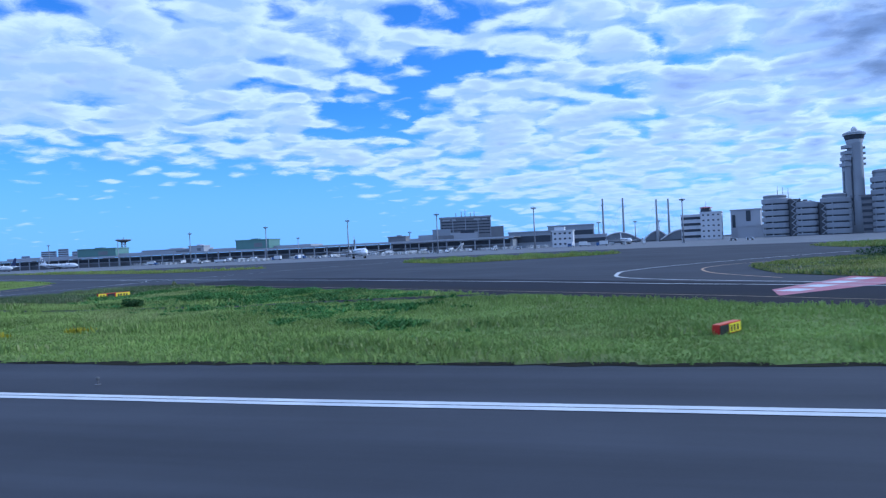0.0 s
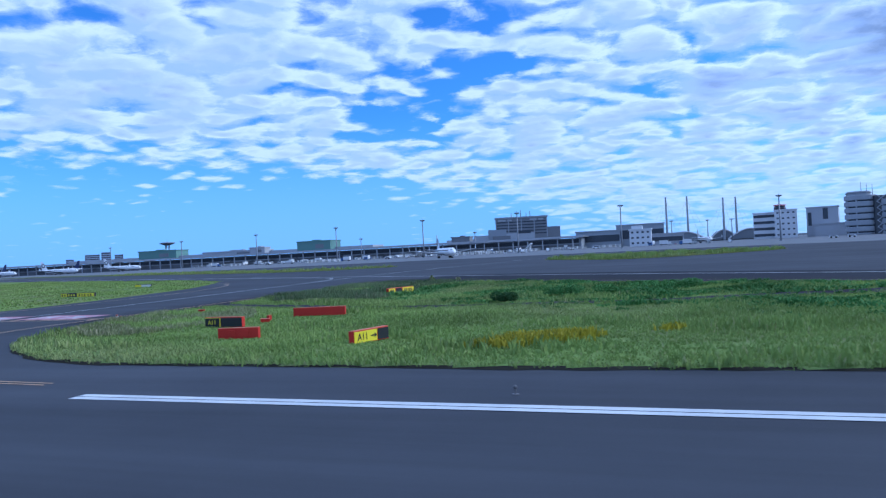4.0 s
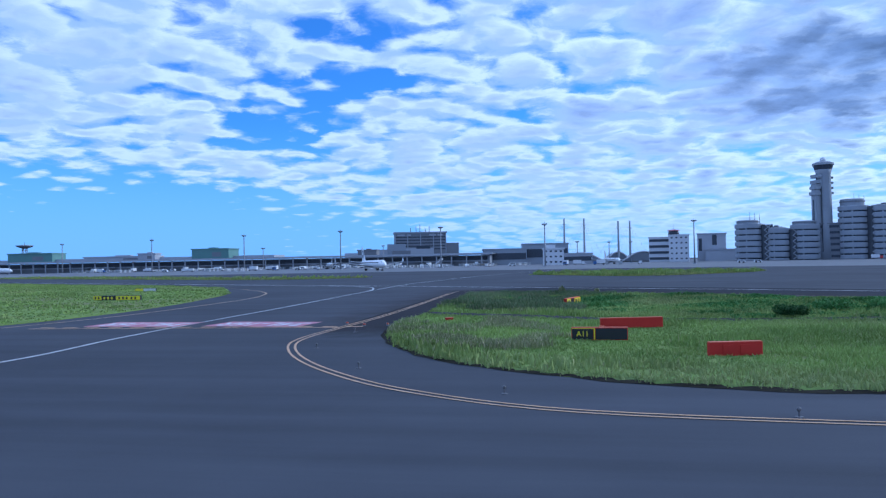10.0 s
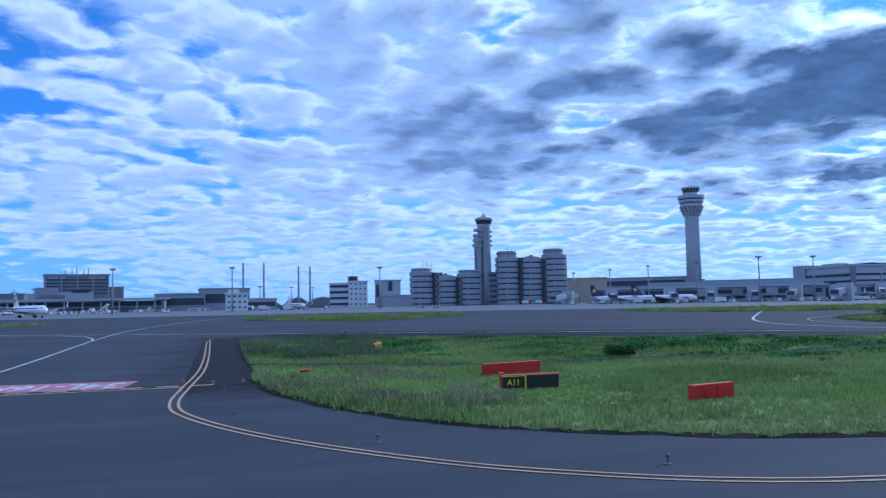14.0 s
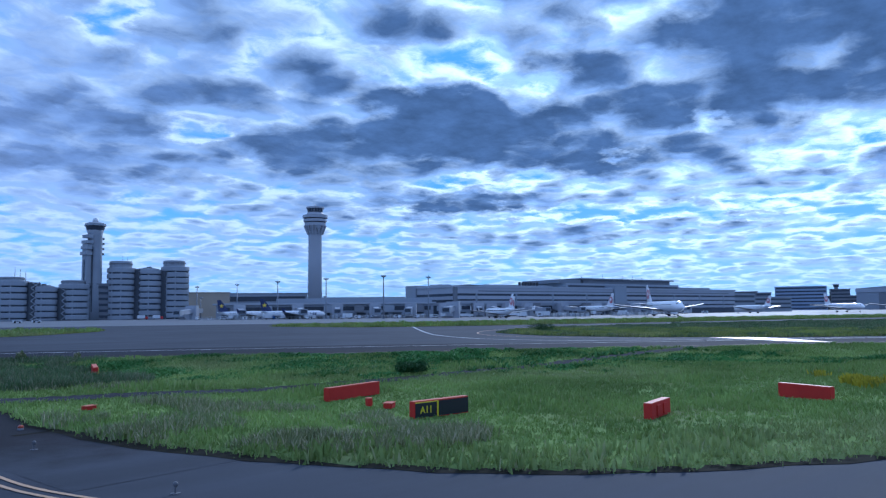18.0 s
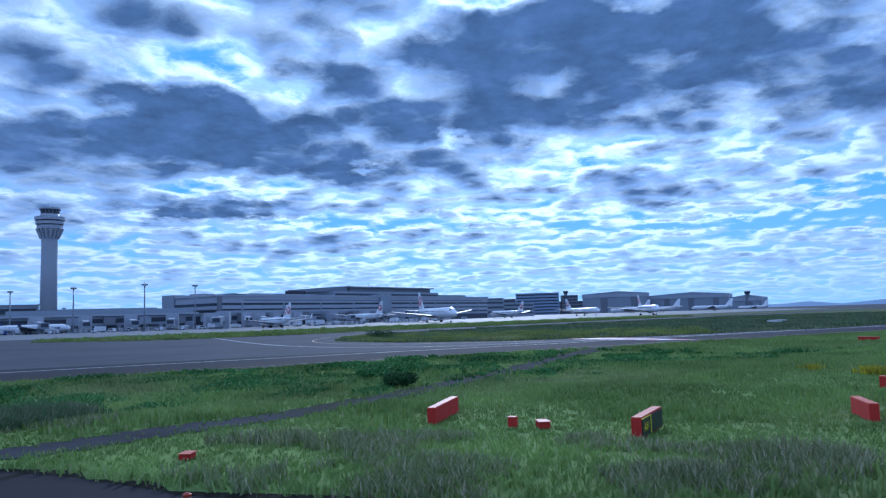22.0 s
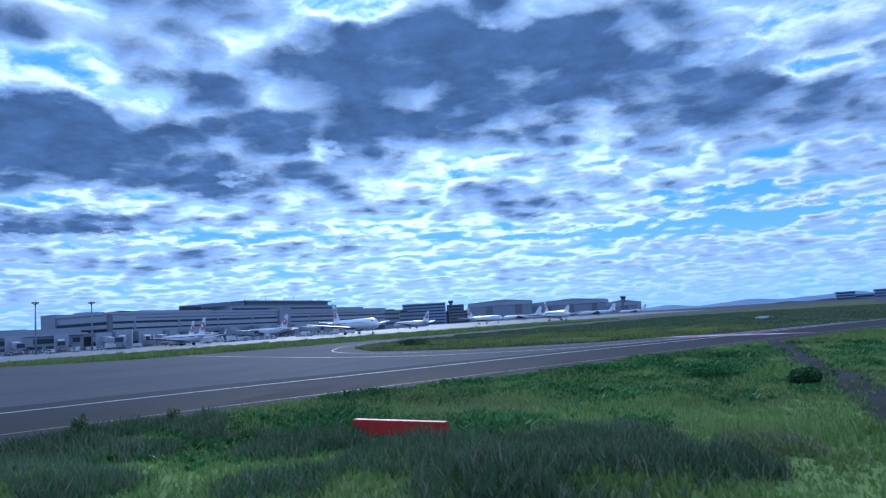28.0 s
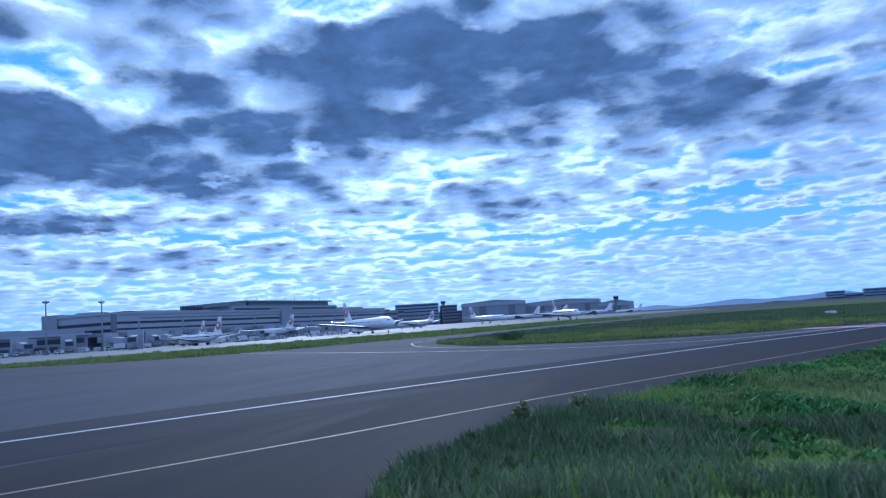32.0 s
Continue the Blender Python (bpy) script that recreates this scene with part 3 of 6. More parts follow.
sheet("taxiway_shoulder", [(-44, 113), (-50, 112.5), (-51, 99), (-44, 98), (-38, 93), (-26, 86), (-7, 64), (12, 40), (23, 27), (44, 12), (48, 13), (26, 32), (16, 46), (-3, 70), (-23, 94), (-36, 107.5)], 0.009, ASPHALT_DARK, "dark asphalt shoulder beside the taxiway", category="pavement")
sheet("apron", [(-1200, 1300), (-560, 560), (-200, 372), (40, 300), (110, 235), (240, 140), (460, 10), (700, -140), (1600, -200), (2200, 200), (1500, 1300)], 0.004, ASPHALT_FAR, "pale grey asphalt of the aircraft apron", category="apron")


def line(name, points, width, mat, label, z=0.016, wavy=0.0, rnd=None):
    """A painted line along points."""
    bm = bmesh.new()
    pts = [Vector((x, y, z)) for x, y in points]
    left, right = [], []
    for i, p in enumerate(pts):
        d = (pts[min(i + 1, len(pts) - 1)] - pts[max(i - 1, 0)]).normalized()
        n = Vector((-d.y, d.x, 0)) * width / 2
        left.append(bm.verts.new(p + n))
        right.append(bm.verts.new(p - n))
    for i in range(len(pts) - 1):
        bm.faces.new((right[i], right[i + 1], left[i + 1], left[i]))
    return tagged(part(name, bm, mat), label, "road marking", "", "structure")


def smooth_path(points, steps=6):
    """A path through points, eased by a spline."""
    p = [Vector(points[0])] + [Vector(q) for q in points] + [Vector(points[-1])]
    out = []
    for i in range(1, len(p) - 2):
        for s in range(steps):
            t = s / steps
            a, b, c, d = p[i - 1], p[i], p[i + 1], p[i + 2]
            out.append(tuple(0.5 * (2 * b + (c - a) * t + (2 * a - 5 * b + 4 * c - d) * t * t + (3 * b - a - 3 * c + d) * t ** 3)))
    return out + [tuple(p[-1])]


def beside(points, off):
    pts = [Vector(q) for q in points]
    out = []
    for i, p in enumerate(pts):
        d = (pts[min(i + 1, len(pts) - 1)] - pts[max(i - 1, 0)]).normalized()
        out.append((p.x - d.y * off, p.y + d.x * off))
    return out


def shaded_rim():
    """Dark soil along the ragged turf edge, the grass overhang's shadow painted in."""
    r = random.Random(5)
    ring = []
    for i in range(len(FIELD)):
        a, b = Vector(FIELD[i - 1]), Vector(FIELD[i])
        n = max(2, int((b - a).length / 1.1))
        ring += [a.lerp(b, k / n) for k in range(n)]
    bm = bmesh.new()
    inner, outer = [], []
    for i, p in enumerate(ring):
        d = (ring[(i + 1) % len(ring)] - ring[i - 1]).normalized()
        side = Vector((d.y, -d.x))
        w = r.uniform(-0.02, 0.26) + 0.12 * math.sin(i * 0.37)
        outer.append(bm.verts.new((*(p - side * max(w, 0.0)), 0.014)))
        inner.append(bm.verts.new((*(p + side * 0.5), 0.018)))
    for i in range(len(ring)):
        j = (i + 1) % len(ring)
        bm.faces.new((inner[i], inner[j], outer[j], outer[i]))
    return tagged(part("soil_shade_edge", bm, SOIL_SHADE_JOINT), "dark soil with painted overhang shadow along the grass edge", "soil", "", "structure")


shaded_rim()


TRACK_POINTS = [(-56.4, 72.0), (-53.6, 69.6), (-49.3, 68.6), (-43.5, 67.0), (-38.0, 65.4), (-30.0, 63.0), (-19.5, 60.4), (-8.0, 57.4), (-2.6, 56.0), (1.6, 55.0)]


def paved_track():
    """The old narrow track, laid on the sunken field."""
    middle = [Vector(p) for p in smooth_path(TRACK_POINTS, 12)]
    bm = bmesh.new()
    rows = []
    for i, p in enumerate(middle):
        d = (middle[min(i + 1, len(middle) - 1)] - middle[max(i - 1, 0)]).normalized()
        row = []
        for s in (-1.15, -0.4, 0.4, 1.15):
            wave = 0.18 * math.sin(i * 1.7 + s) if abs(s) > 1 else 0
            x, y = p.x - d.y * (s + wave), p.y + d.x * (s + wave)
            row.append(bm.verts.new((x, y, float(field_height(x, y)[0]) + 0.03)))
        rows.append(row)
    for a, b in zip(rows, rows[1:]):
        for c in range(3):
            bm.faces.new((a[c], b[c], b[c + 1], a[c + 1]))
    return tagged(part("paved_track", bm, CONCRETE_PATH), "weathered narrow paved track crossing the grass", "path", "", "structure")


paved_track()
RUNWAY_EDGE = [(160, -24.5), (-5, 18.6), (-15, 21.4), (-29, 25.3), (-43.5, 29.3)]
for side in (-0.19, 0.19):
    line("runway_edge_line", beside(RUNWAY_EDGE, side), 0.32, PAINT_WHITE, "white runway edge line in two stripes")
EXIT_EDGE = smooth_path([(-46, 31.8), (-53.7, 34.8), (-57.9, 38.6), (-60.4, 42.9), (-62.1, 47.6), (-62.9, 52.3), (-62.6, 55.8), (-61.3, 60.7), (-58.9, 69.2), (-55.9, 82), (-52, 100), (-50.3, 107.5), (-49, 111), (-46.6, 110), (-43.5, 106.8), (-38.8, 102.0), (-31.9, 95.4), (-20.3, 83.4), (-8.5, 71), (12, 49), (19, 41), (40, 16)])
BEND = next(i for i, p in enumerate(EXIT_EDGE) if p[1] > 105)
for side in (-0.16, 0.16):
    line("taxiway_edge_line", beside(EXIT_EDGE[:BEND + 1], side), 0.11, PAINT_YELLOW, "double yellow taxiway edge line")
line("taxiway_edge_line", EXIT_EDGE[BEND:], 0.2, PAINT_FADED, "faded yellow taxiway edge line")
WEST_EDGE = smooth_path([(-98, 52), (-88, 60), (-81.5, 71), (-78, 81), (-75.2, 94.6), (-73.7, 105), (-74, 115), (-75.2, 122), (-79, 132), (-92, 150), (-190, 252), (-400, 460)])
line("taxiway_edge_line", WEST_EDGE, 0.2, PAINT_YELLOW, "yellow taxiway edge line")
line("taxiway_centre_line", smooth_path([(-80, 36), (-74.3, 48), (-72.7, 58.5), (-70.1, 71.5), (-67.2, 85), (-62.2, 111), (-60, 122), (-50.5, 160), (-25, 229), (10, 300)]), 0.22, PAINT_TAXI, "white taxiway centre line")
line("taxiway_centre_line", smooth_path([(-60.9, 117), (-60.3, 128), (-62.5, 137), (-75, 152), (-190, 270), (-400, 480)]), 0.24, PAINT_TAXI, "white taxiway centre line")
for a, b in (((-59.2, 60.9), (-57.9, 60.7)), ((-57.4, 67.6), (-55.6, 67.5))):
    line("sealed_joint", [a, b], 0.28, SOIL_SHADE_JOINT, "dark sealed joint across the shoulder", 0.012)
PARALLEL = smooth_path([(-190, 262), (-80, 160), (-50, 130), (-35, 115), (-20, 100.1), (-5, 83.6), (5.4, 72), (14.2, 61), (22, 52.5), (45, 27), (150, -90)])
line("taxiway_centre_line", PARALLEL, 0.40, PAINT_TAXI, "white taxiway centre line")
line("taxiway_centre_line", smooth_path([(45, 29), (24, 55), (14, 71), (14.5, 82), (18, 90), (30, 103), (60, 126), (120, 170)]), 0.40, PAINT_TAXI, "white curved taxiway centre line")
line("taxiway_edge_line", smooth_path([(24, 62), (22.5, 76), (27, 90), (41, 101), (62, 107), (90, 106), (140, 82), (300, -15)]), 0.25, PAINT_YELLOW, "yellow taxiway edge line")


def red_marking(x, y, turn, wide, deep):
    base = stand("runway_sign_marking", x, y, turn, "red painted runway marking with white lettering", "road marking", "red runway markings")
    bm = bmesh.new()
    bm.faces.new([bm.verts.new(p) for p in ((-wide / 2, -deep / 2, 0.022), (wide / 2, -deep / 2, 0.022), (wide / 2, deep / 2, 0.022), (-wide / 2, deep / 2, 0.022))])
    part("red_field", bm, PAINT_RED, base)
    curve = bpy.data.curves.new("lettering", "FONT")
    curve.body, curve.size, curve.align_x, curve.align_y = "34L-16R", 2.05, "CENTER", "CENTER"
    curve.materials.append(PAINT_WHITE)
    curve.offset = 0.035
    text = new("lettering", curve)
    text.parent = base
    text.matrix_basis = pose(0, 0, 0.027, 0, 0, 180) @ Matrix.Diagonal((0.86, 1.55, 1, 1))
    text["label"] = "white painted runway numbers"


red_marking(-66.3, 65.2, -20, 6.6, 3.6)
red_marking(-74.3, 67.4, -18, 6.6, 3.6)
for t in range(14):
    f = t / 13
    x, y = -80.5 + 19.7 * f, 66.6 - 4.9 * f
    line("hold_short_dash", [(x, y), (x + 0.92, y - 0.23)], 0.35, PAINT_YELLOW, "yellow dash of the runway holding line", 0.022)
line("hold_short_line", [(-81, 66.0), (-61.2, 61.2)], 0.22, PAINT_YELLOW, "yellow runway holding line", 0.019)
sheet("runway_sign_marking", [(17, 44.5), (18.5, 49.5), (29, 60.5), (32, 57), (27, 51)], 0.013, PAINT_RED, "worn red and white painted runway marking", category="road marking")
for k in range(4):
    line("runway_sign_marking", [(18.6 + 2.7 * k, 47.6 + 2.8 * k), (20.4 + 2.7 * k, 49.0 + 2.8 * k)], 1.5, PAINT_WHITE, "worn white part of a red runway marking", 0.02)

# ---------------------------------------------------------------- far buildings
def storey_block(name, a, b, deep, high, storeys, wall, label, group="", first=0.0, band=0.42, glass=GLASS, z=0.0, roof_edge=0.6, category="building", parapet=True):
    """A block with a front from a to b, ribbon windows on each storey and a parapet."""
    turn, wide = facing(a, b)
    base = stand(name, a[0], a[1], turn, label, category, group, z=z)
    part("wall", boxed((0, wide, 0, deep, 0, high)), wall, base)
    step = (high - first) / max(storeys, 1)
    for s in range(storeys):
        z0 = first + step * (s + 0.35)
        win = part("window", boxed((wide * 0.02, wide * 0.98, -0.12, 0.3, z0, z0 + step * band), (-0.12, 0.3, deep * 0.04, deep * 0.96, z0, z0 + step * band), (wide - 0.3, wide + 0.12, deep * 0.04, deep * 0.96, z0, z0 + step * band)), glass, base)
        part("window_sill", boxed((wide * 0.015, wide * 0.985, -0.4, 0.0, z0 - 0.25, z0 - 0.05)), wall, win)
    if parapet:
        part("parapet", boxed((-roof_edge, wide + roof_edge, -roof_edge, deep + roof_edge, high, high + 0.9)), wall, base)
    return base, wide


def flat_front(base, wide, deep, high, wall, rows, cols, size=(1.6, 1.3), y=-0.1):
    """Single windows in rows on a front."""
    for r in range(rows):
        for c in range(cols):
            x = wide * (c + 0.6) / (cols + 0.2)
            z = high * (r + 0.45) / rows
            part("window", boxed((x - size[0] / 2, x + size[0] / 2, y, 0.2, z, z + size[1])), GLASS, base)


# the long pier of the older terminal
def pier():
    a, b = (-620, 786), (25, 620)
    turn, wide = facing(a, b)
    base = stand("terminal_pier", a[0], a[1], turn, "long low grey airport pier with a flat overhanging roof", "terminal")
    part("wall", boxed((0, wide, 6, 46, 0, 8.6)), TERMINAL_WALL, base)
    part("window_band", boxed((2, wide - 2, 5.8, 6.2, 4.7, 7.8)), GLASS, base, "dark ribbon of glazing")
    part("dock_opening", boxed((2, wide - 2, 5.7, 6.2, 0.3, 3.6)), CONCRETE_D, base, "dark open loading level")
    part("roof", boxed((-3, wide + 3, -2, 50, 9.4, 10.3)), ROOF, base)
    part("fascia", boxed((-3, wide + 3, -2.3, -2.0, 8.9, 10.5)), TERMINAL_LIGHT, base)
    part("upper_floor", boxed((120, wide - 190, 16, 40, 10.3, 12.6)), TERMINAL_LIGHT, base)
    n = 54
    first = part("column", boxed((-0.45, 0.45, -0.45, 0.45, 0, 9.4)), TERMINAL_LIGHT, base)
    first.matrix_basis = pose(6, 0, 0)
    for i in range(1, n):
        again(first, base, pose(6 + (wide - 12) * i / (n - 1), 0, 0))
    for i in range(27):
        part("canopy", boxed((14 + i * 23.6, 26 + i * 23.6, 1, 6, 4.0, 4.4)), TERMINAL_LIGHT, base)
    return base


pier()
for a, b, deep, high, wall, label in (((-404, 737), (-362, 731), 22, 7.5, GREEN_WALL, "green clad plant room on the pier roof"), ((-227, 690), (-194, 683), 22, 8.0, GREEN_WALL, "green clad plant room on the pier roof"),
                                      ((-82, 668), (-66, 664), 10, 4.2, CONCRETE_D, "dark grey plant box on the pier roof"), ((-330, 720), (-262, 704), 14, 3.0, TERMINAL_LIGHT, "pale rooftop plant on the pier roof"),
                                      ((-278, 706), (-262, 702), 10, 5.2, TERMINAL_LIGHT, "pale rooftop plant on the pier roof")):
    base, wide = storey_block("plant_room", a, b, deep, high, 0, wall, label, "plant rooms on the pier", z=10.3, category="plant room")
    part("louvre", boxed((wide * 0.55, wide * 0.8, -0.15, 0.1, high * 0.2, high * 0.7)), CONCRETE_D, base)
    part("vent_box", boxed((wide * 0.4, wide * 0.62, 4, 9, high, high + 1.8)), wall, base)


def antenna_dish():
    base = stand("radar_mast", -999, 2067, 0, "grey lattice mast with a wide flat radar disc", "mast")
    bm = bmesh.new()
    for s in range(4):
        a = math.pi / 2 * s
        tube(bm, (8 * math.cos(a), 8 * math.sin(a), 0), (6 * math.cos(a), 6 * math.sin(a), 60), 0.9, n=6)
        for k in range(6):
            r0, r1 = 8 - 0.33 * k, 7.67 - 0.33 * k
            tube(bm, (r0 * math.cos(a), r0 * math.sin(a), 10 * k), (r1 * math.cos(a + 1.57), r1 * math.sin(a + 1.57), 10 * k + 10), 0.4, n=5)
    part("lattice", bm, LAMP_STEEL, base)
    part("disc", turned(bmesh.new(), [(6, 59), (17, 63), (21, 65), (21, 67), (12, 68), (2, 68.6)], 28), LAMP_STEEL, base, smooth=False)
    part("aerial", tube(bmesh.new(), (0, 0, 68), (0, 0, 75), 1.0, 0.4), LAMP_STEEL, base)


antenna_dish()


def headquarters():
    base = stand("office_building", -47, 895, 1, "dark grey glazed office block stepped above the pier", "building")
    part("tower_block", boxed((0, 60, 0, 30, 0, 37.5)), CONCRETE_D, base)
    for s in range(5):
        part("window", boxed((1, 59, -0.2, 0.2, 18.4 + 3.5 * s, 19.7 + 3.5 * s)), GLASS, base)
    for x, w in ((3, 9), (14, 5), (40, 8), (50, 6)):
        part("opening", boxed((x, x + w, -0.3, 0.2, 34.5, 36.4)), TERMINAL_LIGHT, base, "pale opening below the roof edge")
    part("roof_edge", boxed((-1, 61, -1, 31, 37.5, 39.2)), CONCRETE, base)
    for x in (0.4, 15, 30, 45, 59.6):
        part("facade_pier", boxed((x - 0.5, x + 0.5, -0.5, 0.0, 14, 37.4)), CONCRETE, base)
    part("lower_block", boxed((-9, 12, -12, 0, 0, 25)), TERMINAL_WALL, base)
    part("lower_block", boxed((-26, -9, -10, 8, 0, 19)), TERMINAL_LIGHT, base)
    part("middle_block", boxed((12, 44, -14, 0, 0, 20)), TERMINAL_LIGHT, base)
    part("window", boxed((24, 40, -14.3, -14, 19.2, 22.6)), GLASS, base)
    part("side_block", boxed((60, 75, 2, 26, 0, 26)), CONCRETE_D, base)
    part("front_block", boxed((-4, 16, -40, -14, 0, 17)), CONCRETE_D, base)
    part("side_block", boxed((-58, -26, -8, 6, 0, 15.5)), TERMINAL_LIGHT, base)
    for k in range(5):
        x = 19 + 5.5 * k + (k % 2)
        part("aerial", tube(bmesh.new(), (x, 10, 39), (x, 10, 44 + 2 * (k % 3)), 0.5, 0.3, 6), LAMP_STEEL, base)


headquarters()
for name, a, b, deep, high, st, wall, label in (
        ("cargo_shed", (24, 646), (60, 642), 40, 13.0, 1, TERMINAL_WALL, "long grey cargo shed behind the pier"),
        ("cargo_shed", (58, 650), (96, 644), 40, 17.0, 1, TERMINAL_WALL, "pale grey cargo shed with a flat roof"),
        ("service_building", (50, 530), (64, 527), 12, 11.0, 0, WHITE_WALL, "small white service building on the apron"),
        ("service_building", (66, 560), (92, 556), 14, 7.5, 1, TERMINAL_LIGHT, "low pale service building"),
        ("apron_building", (178, 678), (196, 671), 18, 21.5, 4, WHITE_WALL, "white office block with open galleries"),
        ("apron_building", (191, 664), (207, 658), 20, 23.0, 0, WHITE_WALL, "white concrete office block with small windows"),
        ("apron_building", (216.5, 663), (238, 653), 18, 23.6, 0, TERMINAL_LIGHT, "pale grey windowless block with a dark slot"),
        ("apron_building", (218, 650), (246, 637), 10, 9.5, 0, TERMINAL_LIGHT, "low pale annexe of an apron building"),
        ("tan_building", (379, 590), (409, 565), 20, 22.5, 0, TAN_WALL, "tan clad building beside the terminal"),
        ("rear_terminal", (455, 648), (524, 575), 40, 24.0, 2, TERMINAL_WALL, "grey rear terminal with a curved roof edge"),
        ("rear_terminal", (524, 580), (590, 497), 40, 19.0, 2, TERMINAL_WALL, "low grey rear terminal wing"),
        ("distant_office", (1413, 250), (1423, 166), 60, 42, 7, HAZE_CITY, "office block in haze grey with dark ribbon windows"),
        ("distant_office", (1424, 160), (1428, 130), 50, 36, 6, CONCRETE_D, "dark grey office block"),
        ("distant_office", (1050, 262), (1058, 222), 40, 27, 5, CONCRETE_D, "dark grey airport office"),
        ("distant_office", (1000, 214), (1003, 196), 30, 24, 5, CONCRETE_D, "dark grey airport office"),
        ("riverside_building", (1572, -650), (1560, -684), 20, 16, 3, HAZE_CITY, "haze-coloured block across the river"),
        ("riverside_building", (1545, -716), (1530, -760), 20, 17, 3, HAZE_CITY, "haze-coloured block across the river"),
        ("riverside_building", (1562, -684), (1545, -716), 16, 9, 1, HAZE_CITY, "low haze-coloured building across the river")):
    base, wide = storey_block(name, a, b, deep, high, st, wall, label, category="building")
    if label.startswith("small white service"):
        flat_front(base, wide, deep, high, wall, 3, 4, (1.5, 1.2))
        part("roof_cabin", boxed((wide * 0.1, wide * 0.6, 2, 8, high + 0.9, high + 3.2)), WHITE_WALL, base)
    if label.startswith("white concrete"):
        flat_front(base, wide, deep, high, wall, 5, 4)
        part("roof_cabin", turned(bmesh.new(), [(4.6, high + 0.9), (4.8, high + 2.2), (4.0, high + 4.2)], 8, wide * 0.25, 6), GLASS, base, "dark glazed roof cabin")
        part("cabin_roof", turned(bmesh.new(), [(5.4, high + 4.2), (5.2, high + 5.0), (1.0, high + 5.6)], 8, wide * 0.25, 6), PLANE_RED, base, "red edged cabin roof")
        part("aerial", tube(bmesh.new(), (wide * 0.25, 6, high + 5), (wide * 0.25, 6, high + 12), 0.16, 0.05), LAMP_STEEL, base)
    if label.startswith("pale grey windowless"):
        part("slot", boxed((wide * 0.52, wide * 0.68, -0.15, 0.2, 14, 23)), GLASS, base, "dark vertical window slot")
        part("slot", boxed((wide * 0.05, wide * 0.16, -0.15, 0.2, 9, 20)), GLASS, base, "dark vertical window slot")


def arch_roof(x, y, turn, wide):
    base = stand("arched_hall", x, y, turn, "low hall with a pale arched roof", "hall", "arched halls")
    bm = bmesh.new()
    prof = [(-wide / 2 + wide * i / 12, 9 * math.sin(math.pi * i / 12) + 1) for i in range(13)]
    for y0, y1 in ((0, 24),):
        lo = [bm.verts.new((px, y0, pz)) for px, pz in prof]
        hi = [bm.verts.new((px, y1, pz)) for px, pz in prof]
        for i in range(12):
            bm.faces.new((lo[i], lo[i + 1], hi[i + 1], hi[i]))
        bm.faces.new(lo)
    part("shell", bm, ROOF, base)
    bm = bmesh.new()
    for i in range(12):
        (x0, z0), (x1, z1) = prof[i], prof[i + 1]
        tube(bm, (x0, -0.5, z0 + 0.4), (x1, -0.5, z1 + 0.4), 0.7, n=6)
    part("edge_beam", bm, WHITE_WALL, base, "white curved edge beam")
    part("wall", boxed((-wide / 2 + 2, wide / 2 - 2, 2, 22, 0, 3.5)), CONCRETE_D, base)


arch_roof(140, 770, -6, 46)
arch_roof(196, 745, -10, 40)
arch_roof(176, 762, -8, 26)


def stay_mast(x, y, h):
    base = stand("stay_mast", x, y, 0, "tall grey tapered steel mast with thin stays", "mast", "masts behind the halls")
    part("pole", tube(bmesh.new(), (0, 0, 0), (0, 0, h), 1.3, 0.8, 10), CONCRETE, base)
    bm = bmesh.new()
    for dx in (-22, -12, 12, 22):
        tube(bm, (0, 0, h * 0.92), (dx, 4, 3), 0.05, n=4)
    part("stays", bm, LAMP_STEEL, base)


def blast_fence():
    base = stand("blast_fence", 73, 560, -14, "red sloping blast fence with white posts", "fence")
    for i in range(4):
        bm = bmesh.new()
        x0, x1 = 0.4 + 3.6 * i, 3.6 + 3.6 * i
        lo = [bm.verts.new(p) for p in ((x0, 0, 0.2), (x1, 0, 0.2), (x1 * 0.8 + 1.5, 7, 7.4), (x0 * 0.8 + 1.5, 7, 7.4))]
        hi = [bm.verts.new(v.co + Vector((0, 0.2, -0.15))) for v in lo]
        bm.faces.new(lo), bm.faces.new(list(reversed(hi)))
        for k in range(4):
            bm.faces.new((lo[k], hi[k], hi[(k + 1) % 4], lo[(k + 1) % 4]))
        part("panel", bm, PAINT_RED, base)
    for i in range(5):
        x = 0.2 + 3.6 * i
        part("post", tube(bmesh.new(), (x, -0.2, 0), (x * 0.8 + 1.5, 6.9, 7.8), 0.28, n=6), WHITE_WALL, base)
    part("cross_rail", tube(bmesh.new(), (1, 3.4, 3.9), (14, 3.4, 3.9), 0.2, n=6), WHITE_WALL, base)


blast_fence()
for x, y, h in ((128, 790, 46.5), (148, 786, 46.0), (176, 760, 41.5), (187, 757, 41.5)):
    stay_mast(x, y, h)


